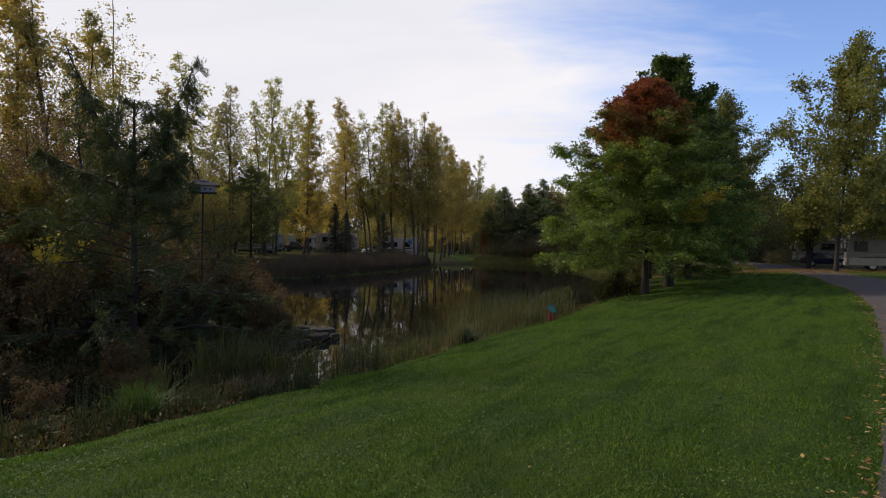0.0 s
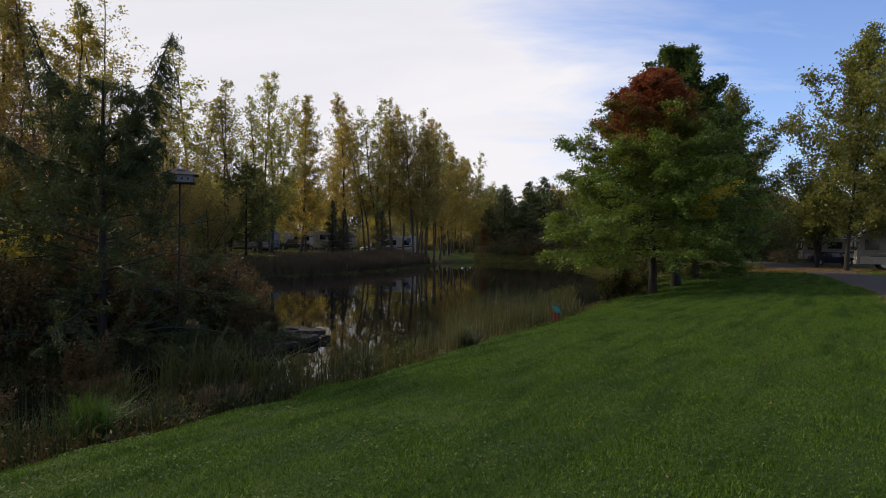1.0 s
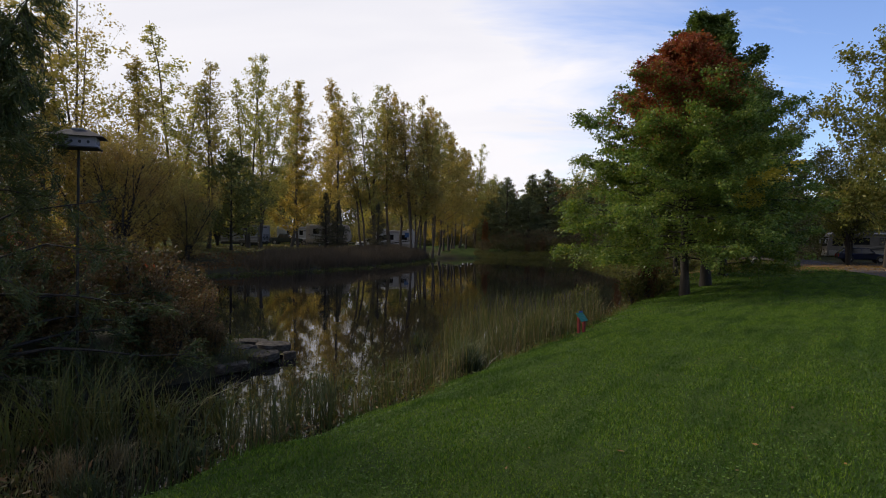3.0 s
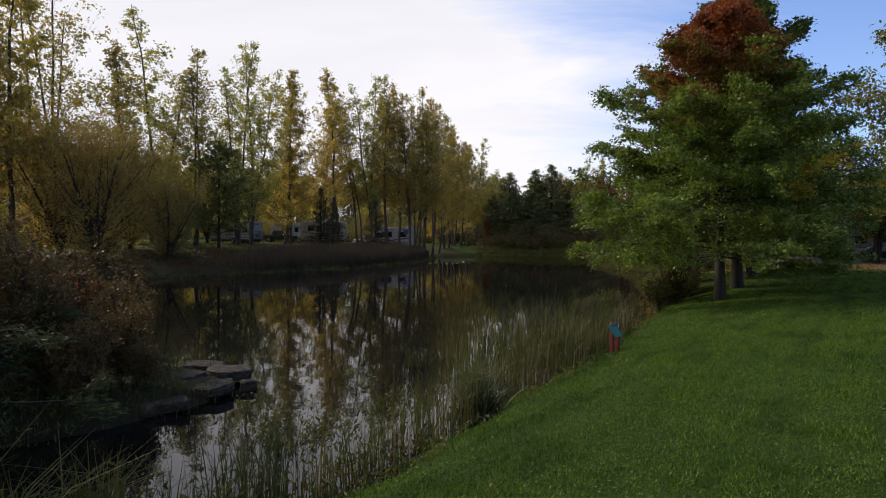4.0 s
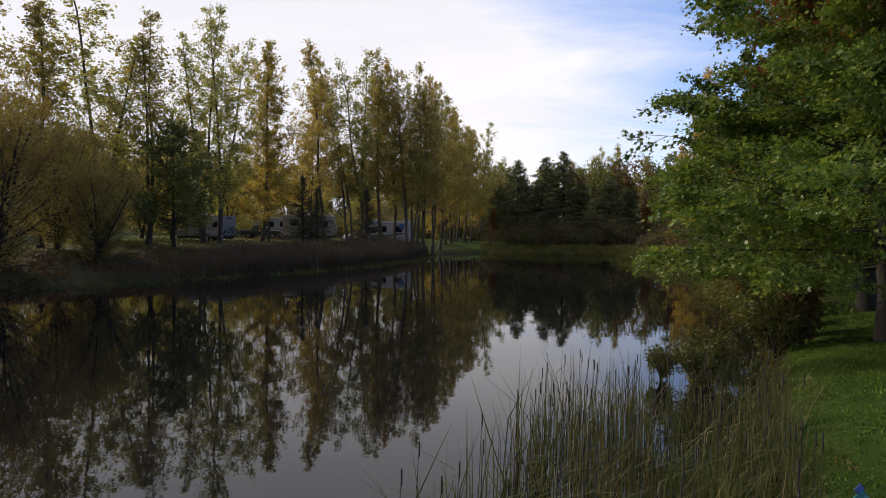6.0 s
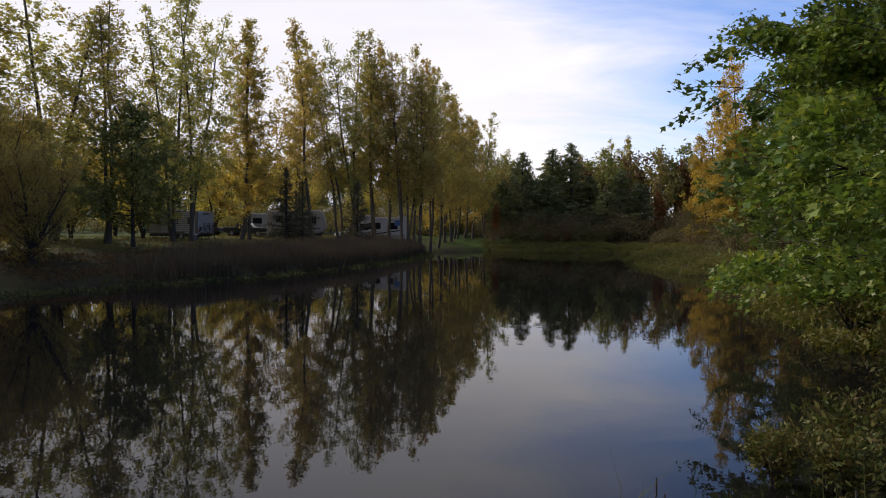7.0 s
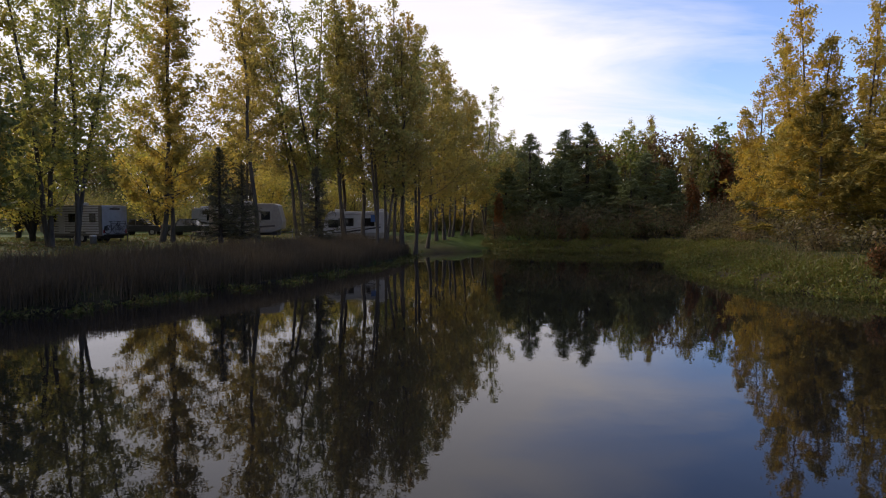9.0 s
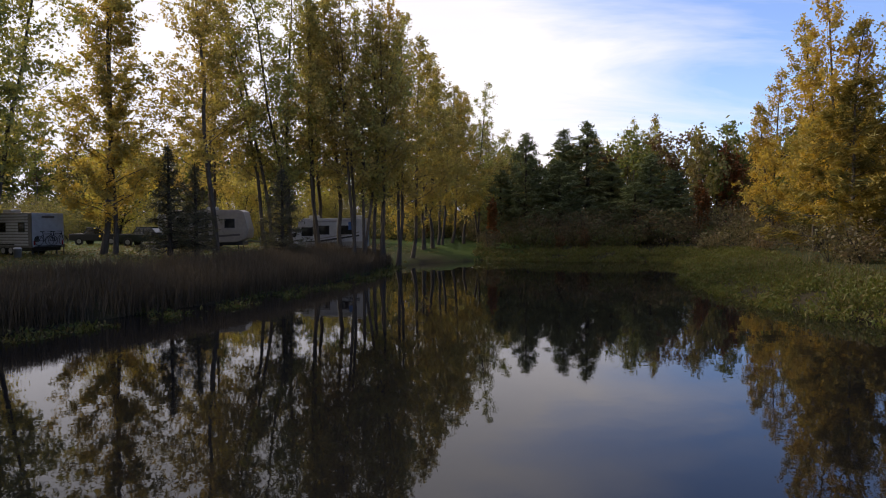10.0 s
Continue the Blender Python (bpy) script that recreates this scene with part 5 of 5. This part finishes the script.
        part("headlight", box(0.05, 0.4, 0.2, (L - 0.02, s * 0.9, 0.95), 0.03), ob, mat=LAMP_WHITE)
        part("tail_light", box(0.04, 0.14, 0.4, (-L - 0.005, s * 1.08, 1.2), 0.015), ob, mat=LAMP_RED)
    if panel:
        part("colour_panel", box(0.7, 0.02, 0.75, (-L + 1.3, W + 0.012, 2.6), 0.01), ob, "bright blue panel", panel)
    part("bumper", box(0.18, 2.4, 0.32, (L - 0.02, 0, 0.6), 0.05), ob, mat=low)
    part("door", box(0.72, 0.03, 1.9, (L - 2.9, -W - 0.006, 1.55), 0.01), ob, mat=body)
    part("awning", box(4.6, 0.14, 0.16, (-0.3, -W - 0.07, 3.1), 0.05), ob, "rolled white awning", PAINT_WHITE_SHADED)
    part("awning", box(4.6, 0.14, 0.16, (-0.3, W + 0.07, 3.1), 0.05), ob, "rolled white awning", PAINT_WHITE_SHADED)
    for x in (1.8, -2.6):
        part("air_conditioner", box(1.0, 0.75, 0.28, (x, 0, H + 0.13), 0.09), ob, "rooftop air conditioner", PAINT_WHITE_SHADED)
    return ob


def trailer(label, length=7.2, body=PAINT_CREAM_SHADED, end=PAINT_WHITE_SHADED, slide=False):
    ob = thing("travel_trailer", label, "trailer")
    L, W, H = length / 2, 1.22, 3.05
    part("body", profile_body([(L, 0.85), (L + 0.12, 1.5), (L - 0.3, 2.9), (L - 0.7, H), (-L, H - 0.03), (-L, 0.55), (L - 0.9, 0.55)], -W, W, 0.06), ob, mat=body)
    part("underframe", box(length - 0.6, 2 * W - 0.3, 0.26, (-0.1, 0, 0.44), 0.03), ob, "dark underframe", PAINT_BLACK)
    if slide:
        for s in (-1, 1):
            part("stripe", profile_body([(L - 0.6, 1.2), (0.4, 1.05), (-L + 0.4, 1.75), (-L + 0.4, 1.55), (0.3, 0.9), (L - 0.6, 1.05)], s * (W + 0.022) - 0.006, s * (W + 0.022) + 0.006, 0), ob, "dark swept stripe", PAINT_UMBER)
    part("rear_panel", box(0.03, 2 * W - 0.1, H - 0.68, (-L - 0.012, 0, 1.8), 0.012), ob, "smooth white rear wall", end)
    lettering = part("lettering", box(0.012, 0.95, 0.14, (-L - 0.03, 0, 2.72), 0), ob, "unreadable dark lettering", PAINT_UMBER)
    part("lettering", box(0.012, 0.4, 0.07, (-L - 0.03, 0, 2.87), 0), lettering, mat=PAINT_GREY)
    part("hatch", box(0.02, 0.3, 0.36, (-L - 0.03, 0.85, 1.15), 0.01), ob, mat=PAINT_BLACK)
    for s in (-1, 1):
        for k in range(0 if slide else 11):
            part("siding_board", box(length - 0.9, 0.022, 0.14, (-0.1, s * (W + 0.006), 0.78 + k * 0.205), 0.006, 1), ob, mat=end)
        for x, w in ((2.0, 0.8), (-0.4, 1.0), (-2.6, 0.6)):
            if abs(x) < L - 0.5:
                win = part("side_window", box(w, 0.03, 0.62, (x, s * (W + 0.02), 2.0), 0.012), ob, mat=GLASS)
                part("window_trim", box(w + 0.1, 0.02, 0.72, (x, s * (W + 0.014), 2.0), 0.01), win, mat=PAINT_BLACK)
        for x in (-0.55, -1.35):
            wheel(ob, x, s * (W - 0.02), 0.34, 0.22)
        part("fender", box(1.75, 0.1, 0.1, (-0.95, s * (W + 0.02), 0.78), 0.03), ob, mat=PAINT_BLACK)
        part("tail_light", box(0.03, 0.12, 0.3, (-L - 0.03, s * 1.05, 0.9), 0.01), ob, mat=LAMP_RED)
        part("stabiliser", box(0.08, 0.08, 0.5, (L - 0.8, s * 0.9, 0.27), 0.01), ob, mat=PAINT_BLACK)
        part("stabiliser", box(0.08, 0.08, 0.5, (-L + 0.4, s * 0.9, 0.27), 0.01), ob, mat=PAINT_BLACK)
    part("door", box(0.68, 0.03, 1.75, (0.95, W + 0.02, 1.6), 0.012), ob, mat=end)
    part("bumper", box(0.12, 2.3, 0.12, (-L - 0.14, 0, 0.58), 0.02), ob, mat=PAINT_BLACK)
    part("hitch", rod([(L - 0.3, -0.7, 0.6), (L + 1.1, 0, 0.55), (L - 0.3, 0.7, 0.6)], 0.05), ob)
    part("jack", rod([(L + 0.9, 0, 0.0), (L + 0.9, 0, 0.9)], 0.04), ob)
    part("air_conditioner", box(0.95, 0.72, 0.26, (0.2, 0, H + 0.11), 0.08), ob, "rooftop air conditioner", PAINT_WHITE_SHADED)
    if slide:
        bay = part("slide_out", box(2.7, 0.75, 1.85, (-1.5, -W - 0.33, 1.95), 0.04), ob, "slide-out room", end)
        part("slide_window", box(0.9, 0.02, 0.7, (-1.9, -W - 0.715, 2.1), 0.01), bay, mat=GLASS)
        part("slide_window", box(0.6, 0.02, 0.6, (-0.7, -W - 0.715, 2.15), 0.01), bay, mat=GLASS)
    return ob


def car(label, kind_, paint, category="car"):
    """kind_: 'wagon' or 'pickup'. Its nose points along +x."""
    ob = thing("pickup_truck" if kind_ == "pickup" else "car", label, category)
    if kind_ == "pickup":
        L, W, low, r = 2.85, 0.98, 0.45, 0.40
        shell = [(L, 0.5), (L + 0.02, 0.95), (L - 0.15, 1.12), (1.05, 1.2), (-L, 1.2), (-L - 0.03, 0.55), (-L + 0.5, low), (L - 0.4, low)]
        cabin = [(1.15, 1.16), (0.45, 1.82), (-0.95, 1.86), (-1.25, 1.16)]
        axles = (1.75, -1.75)
    else:
        L, W, low, r = 2.3, 0.88, 0.32, 0.33
        shell = [(L, 0.4), (L + 0.02, 0.72), (L - 0.25, 0.86), (0.95, 0.98), (-L + 0.05, 0.98), (-L - 0.02, 0.5), (-L + 0.4, low), (L - 0.4, low)]
        cabin = [(1.05, 0.95), (0.35, 1.46), (-1.6, 1.5), (-L + 0.12, 1.05), (-L + 0.1, 0.95)]
        axles = (1.4, -1.35)
    part("body", profile_body(shell, -W, W, 0.07), ob, mat=paint)
    roof = max(z for _, z in cabin)
    cab = part("cabin", profile_body(cabin, -W + 0.04, W - 0.04, 0.05, 0.16, min(z for _, z in cabin) + 0.1), ob, "dark window glass", GLASS)
    top = [(x, z) for x, z in cabin if z > roof - 0.1]
    x0, x1 = min(x for x, _ in top), max(x for x, _ in top)
    part("roof", box(x1 - x0 + 0.16, 2 * W - 0.36, 0.07, ((x0 + x1) / 2, 0, roof), 0.03), cab, mat=paint)
    for s in (-1, 1):
        for x, rake in ((x1 + 0.33, 45), (-0.25, 4), (x0 - 0.16, -30)):
            part("pillar", box(0.09, 0.05, roof - cabin[0][1], (x, s * (W - 0.10), (roof + cabin[0][1]) / 2), 0.01, turn_m=Matrix.Rotation(radians(-rake), 4, "Y") @ Matrix.Rotation(radians(s * 12), 4, "X")), cab, mat=paint)
        for x in axles:
            arch = part("wheel_arch", disc(r + 0.07, 0.05, (x, s * (W - 0.005), r), 0.0), ob, mat=PAINT_BLACK)
            wheel(ob, x, s * (W + 0.03), r, 0.22)
        part("headlight", box(0.08, 0.34, 0.14, (L - 0.05, s * (W - 0.24), shell[1][1] - 0.1), 0.03), ob, mat=LAMP_WHITE)
        part("tail_light", box(0.06, 0.16, 0.28, (-L - 0.01, s * (W - 0.1), shell[4][1] - 0.22), 0.02), ob, mat=LAMP_RED)
        part("mirror", box(0.1, 0.2, 0.14, (0.75, s * (W + 0.08), cabin[0][1] + 0.06), 0.03), ob, mat=paint)
    if kind_ == "pickup":
        part("bed_floor", box(1.5, 1.6, 0.03, (-1.98, 0, 1.205), 0), ob, mat=PAINT_BLACK)
    part("bumper", box(0.14, 2 * W - 0.1, 0.18, (L, 0, low + 0.13), 0.05), ob, mat=CHROME if kind_ == "pickup" else paint)
    part("bumper", box(0.14, 2 * W - 0.1, 0.18, (-L, 0, low + 0.15), 0.05), ob, mat=CHROME if kind_ == "pickup" else paint)
    return ob


def park(ob, x, y, heading, lift=0.02):
    ob.matrix_basis = pose(x, y, ground_z(x, y) + lift, 0, 0, heading)
    return ob


park(trailer("white-sided travel trailer with a smooth rear wall", body=PAINT_TAUPE_SHADED), -28.4, 95.8, 160)
park(trailer("tan camper with a slide-out room", 7.0, PAINT_TAN, PAINT_CREAM_SHADED, True), -18.2, 106.8, 6).matrix_basis @= Matrix.Diagonal((1.0, 1.0, 1.16, 1.0))
park(motorhome("cream motorhome with swept stripes and a blue panel", 6.8, PAINT_WHITE_SHADED, PAINT_CREAM_SHADED, PAINT_BLACK, PAINT_BLUE), -8.0, 111.6, 180)
park(motorhome("long taupe motorhome with dark swept stripes beside the lane", 10.4, PAINT_TAUPE_SHADED, PAINT_CREAM_SHADED, PAINT_BLACK), 43.0, 56.9, 152).matrix_basis @= Matrix.Diagonal((1.0, 1.0, 1.1, 1.0))
# a beige body given the darkened taupe to stand in for shade
park(motorhome("older beige motorhome, coloured darker for shade, parked behind a dark car", 9.0, PAINT_TAUPE_SHADED, PAINT_CREAM_SHADED, PAINT_BLACK), 50.6, 80.5, 160)
park(car("navy blue estate car parked on the grass", "wagon", PAINT_NAVY), 44.0, 71.6, -22)
park(car("dark green pickup truck parked among the campers", "pickup", PAINT_DARK, "truck"), -26.2, 111.5, 0)
park(car("black pickup truck parked behind the trees", "pickup", PAINT_BLACK, "truck"), -34.5, 117, 0)
park(car("white car parked behind the spruces", "wagon", PAINT_WHITE_SHADED), -12.6, 115, 200)
park(car("white car parked at the campground", "wagon", PAINT_WHITE_SHADED), -44, 84, 150)
park(car("dark car parked at the campground", "wagon", PAINT_NAVY), -47.5, 86, 150)
park(car("grey pickup truck parked before the camper", "pickup", PAINT_GREY, "truck"), -21.5, 112, 185)
park(motorhome("white motorhome standing far behind the poplars", 8.0, PAINT_WHITE_SHADED, PAINT_GREY, PAINT_GREY), -27, 124, 10)


def bicycle():
    ob = thing("bicycle", "dark bicycle hung on the trailer's rear rack", "bicycle")
    for x in (-0.52, 0.52):
        ring = np.array([(x + 0.33 * math.cos(a), 0, 0.34 + 0.33 * math.sin(a)) for a in np.linspace(0, 2 * math.pi, 19)])
        w = part("wheel", mesh_np("wheel", [tube(ring, np.full(19, 0.02), 5)], RUBBER), ob)
        for a in np.linspace(0, math.pi, 5)[:-1]:
            c, s = 0.32 * math.cos(a), 0.32 * math.sin(a)
            part("spoke", mesh_np("spoke", [tube(np.array([(x - c, 0, 0.34 - s), (x + c, 0, 0.34 + s)]), np.array([0.005, 0.005]), 3)], CHROME), w)
    bars = [((-0.52, 0.34), (-0.12, 0.30), (0.38, 0.82)), ((-0.52, 0.34), (-0.2, 0.8), (0.38, 0.82)), ((-0.12, 0.30), (-0.24, 0.95)), ((0.52, 0.34), (0.36, 0.98))]
    part("bicycle_frame", mesh_np("bicycle_frame", [tube(np.array([(x, 0, z) for x, z in b]), np.full(len(b), 0.02), 5) for b in bars], PAINT_NAVY), ob)
    part("saddle", box(0.26, 0.13, 0.06, (-0.25, 0, 0.97), 0.025), ob, mat=PAINT_BLACK)
    part("handlebar", mesh_np("handlebar", [tube(np.array([(0.3, -0.28, 1.0), (0.38, 0, 1.0), (0.3, 0.28, 1.0)]), np.full(3, 0.016), 5)], PAINT_BLACK), ob)
    return ob


bike = bicycle()
rear = Vector((-28.4, 95.8, 0)) + Vector((math.cos(radians(160)), math.sin(radians(160)), 0)) * -3.95
bz = ground_z(rear.x, rear.y) + 0.72
bike.matrix_basis = pose(rear.x - 0.18, rear.y - 0.35, bz, 0, 0, 70)
copy_thing(bike, pose(rear.x + 0.12, rear.y + 0.35, bz, 0, 0, 70))
rack = thing("bicycle_rack", "black folding rack behind the trailer", "rack", m=pose(rear.x - 0.05, rear.y, bz - 0.72, 0, 0, 70))
part("rail", box(2.1, 0.06, 0.05, (0, -0.14, 0.69), 0.01), rack, mat=PAINT_BLACK)
part("rail", box(2.1, 0.06, 0.05, (0, 0.16, 0.69), 0.01), rack, mat=PAINT_BLACK)
part("leg", box(0.06, 0.06, 0.72, (-0.95, 0, 0.35), 0.01), rack, mat=PAINT_BLACK)
part("leg", box(0.06, 0.06, 0.72, (0.95, 0, 0.35), 0.01), rack, mat=PAINT_BLACK)


def waste_bin():
    ob = thing("waste_bin", "grey plastic waste bin with a white lid", "bin")
    bm = bmesh.new()
    bmesh.ops.create_cone(bm, cap_ends=True, segments=16, radius1=0.24, radius2=0.3, depth=0.8)
    bmesh.ops.translate(bm, vec=(0, 0, 0.4), verts=bm.verts)
    part("barrel", bm, ob, mat=PAINT_TAUPE_SHADED)
    bm = bmesh.new()
    bmesh.ops.create_cone(bm, cap_ends=True, segments=16, radius1=0.33, radius2=0.2, depth=0.14)
    bmesh.ops.translate(bm, vec=(0, 0, 0.87), verts=bm.verts)
    part("lid", bm, ob, "white lid", PAINT_WHITE_SHADED)
    return ob


park(waste_bin(), -24.7, 91.0, 0, -0.02).matrix_basis @= Matrix.Diagonal((0.85, 0.85, 0.78, 1))


def picnic_table():
    ob = thing("picnic_table", "weathered wooden picnic table on the far bank", "table")
    for k in range(4):
        part("plank", box(1.8, 0.17, 0.04, (0, -0.285 + k * 0.19, 0.74), 0.008, 1), ob, mat=WOOD_GREY)
    for s in (-1, 1):
        part("bench", box(1.8, 0.26, 0.04, (0, s * 0.72, 0.44), 0.008, 1), ob, mat=WOOD_GREY)
        part("cross_beam", box(0.05, 1.6, 0.09, (s * 0.65, 0, 0.38), 0.008, 1), ob, mat=WOOD_GREY)
        for q in (-1, 1):
            part("leg", box(0.05, 0.09, 0.86, (s * 0.65, q * 0.42, 0.37), 0.008, 1, Matrix.Rotation(radians(q * 28), 4, "X")), ob, mat=WOOD_GREY)
    return ob


table = picnic_table()
park(table, -33.5, 74, 20, 0.02)
copy_thing(table, pose(-20.4, 100.5, ground_z(-20.4, 100.5) + 0.02, 0, 0, 70))


def nature_sign():
    """Two short posts with a slanted panel."""
    ob = thing("nature_sign", "teal slanted sign on two red wooden posts in the grass", "sign")
    for s in (-1, 1):
        part("post", box(0.09, 0.09, 0.72, (s * 0.15, 0, 0.22), 0.008, 1), ob, "red-painted post", WOOD_RED)
    slant = Matrix.Rotation(radians(48), 4, "X")
    panel = part("panel", box(0.40, 0.36, 0.025, (0, -0.02, 0.58), 0.006, 1, slant), ob, "teal panel", PANEL_TEAL)
    for k, w in enumerate((0.30, 0.25, 0.32, 0.2)):
        off = slant @ Vector((0.0, 0.11 - k * 0.065, 0.0155))
        part("print_line", box(w, 0.018, 0.003, (off.x, off.y - 0.02, off.z + 0.58), 0, 1, slant), panel, "unreadable pale line of print", PANEL_INK)
    off = slant @ Vector((0.1, 0.2, 0.02))
    part("top_edge", box(0.2, 0.06, 0.03, (off.x, off.y - 0.02, off.z + 0.58), 0.005, 1, slant), panel, "dark blue plaque at the upper edge", PANEL_BLUE)
    return ob


park(nature_sign(), 4.95, 28.1, 43, 0.0)


def martin_house():
    """A many-roomed bird house on a tall pole."""
    ob = thing("bird_house", "weathered grey many-holed bird house on a tall pole", "bird house")
    part("pole", mesh_np("pole", [tube(np.array([(0, 0, -0.6), (0, 0, 2.5), (0.02, 0, 5.29)]), np.array([0.04, 0.035, 0.03]), 8)], BARK_DARK, True), ob)
    part("floor_tray", box(1.04, 0.74, 0.03, (0, 0, 5.305), 0.01, 1), ob, mat=ROOF_DARK)
    walls = part("walls", box(0.92, 0.62, 0.22, (0, 0, 5.425), 0.008, 1), ob, "grey painted walls", HOUSE_GREY)
    for s in (-1, 1):
        for x in (-0.28, -0.09, 0.1, 0.29):
            part("entrance_hole", disc(0.036, 0.012, (x, s * 0.313, 5.42), 0, 12), walls, "dark entrance hole", PAINT_BLACK)
    for x in (-0.4, 0.4):
        for y in (-0.14, 0.14):
            bm = disc(0.035, 0.012, (0, 0, 0), 0, 12)
            bm.transform(pose(math.copysign(0.463, x), y, 5.42, 0, 0, 90))
            part("entrance_hole", bm, walls, "dark entrance hole", PAINT_BLACK)
    bm = bmesh.new()
    eave = [bm.verts.new(v) for v in ((-0.66, -0.44, 5.535), (0.66, -0.44, 5.535), (0.66, 0.44, 5.535), (-0.66, 0.44, 5.535))]
    ridge = [bm.verts.new(v) for v in ((-0.26, 0, 5.72), (0.26, 0, 5.72))]
    bm.faces.new(eave[::-1])
    bm.faces.new((eave[0], eave[1], ridge[1], ridge[0]))
    bm.faces.new((eave[1], eave[2], ridge[1]))
    bm.faces.new((eave[2], eave[3], ridge[0], ridge[1]))
    bm.faces.new((eave[3], eave[0], ridge[0]))
    bmesh.ops.bevel(bm, geom=bm.edges[:], offset=0.015, segments=1, affect="EDGES")
    roof = part("roof", bm, ob, "dark shingled hip roof", ROOF_DARK)
    part("vent_cap", box(0.3, 0.1, 0.05, (0, 0, 5.72), 0.015), roof, mat=PAINT_GREY)
    return ob


house = martin_house()
house.matrix_basis = pose(-7.95, 20.5, 0.12, 0, 0, 20) @ Matrix.Diagonal((0.86, 0.86, 1.0, 1))


def rock(seed, lx, ly, lz):
    """A flat-bedded stone with broken edges."""
    bm = bmesh.new()
    bmesh.ops.create_icosphere(bm, subdivisions=4, radius=1.0)
    off = Vector((seed * 3.1, seed * 1.7, 0))
    for v in bm.verts:
        c = v.co.copy()
        a_ = math.atan2(c.y, c.x)
        c = Vector((math.copysign(abs(c.x) ** 0.6, c.x), math.copysign(abs(c.y) ** 0.6, c.y), math.copysign(abs(c.z) ** 0.22, c.z)))
        k_ = 1 + 0.32 * noise.noise(Vector((math.cos(a_), math.sin(a_), 0)) * 1.4 + off)
        c.x, c.y = c.x * k_, c.y * k_
        ledge = 0.10 * noise.noise(Vector((c.x, c.y, 0)) * 1.6 + off) + 0.06 * noise.noise(c * 4 + off) + 0.05 * noise.noise(c * 11 + off)
        layer = 1 + 0.06 * math.sin(c.z * 9 + 3 * noise.noise(c * 1.2 + off))
        v.co = Vector((c.x * layer * lx / 2, c.y * layer * ly / 2, (c.z + ledge * 2) * lz / 2))
    me = bpy.data.meshes.new("rock")
    bm.to_mesh(me)
    bm.free()
    me.materials.append(STONE)
    return tagged(new("rock", me), "flat grey stone at the water's edge of the spit", "rock", "stones at the spit's tip")


for i, (x, y, z, lx, ly, lz, a) in enumerate([(-5.75, 25.8, 0.20, 1.0, 0.75, 0.22, 20), (-4.9, 25.3, 0.18, 0.95, 0.8, 0.26, 45), (-4.25, 24.65, 0.04, 0.36, 0.3, 0.26, 30), (-4.8, 24.0, 0.13, 0.7, 0.95, 0.24, -10),
                                              (-5.35, 22.9, 0.07, 0.9, 0.8, 0.22, 30), (-5.6, 24.6, 0.2, 0.8, 0.7, 0.24, 80)]):
    rock(i + 1, lx, ly, lz).matrix_basis = pose(x, y, z + 0.04, 3 * math.sin(i), 4 * math.cos(i), a)

post = thing("hookup_post", "short white pipe post by the lane", "post")
part("pipe", mesh_np("pipe", [tube(np.array([(0, 0, -0.1), (0, 0, 0.75), (0.06, 0, 0.85), (0.3, 0, 0.95)]), np.full(4, 0.05), 8)], PAINT_WHITE_SHADED, True), post)
part("outlet_box", box(0.22, 0.14, 0.3, (0, 0, 0.5), 0.02), post, mat=PAINT_GREY)
park(post, 27.0, 60.5, 20)
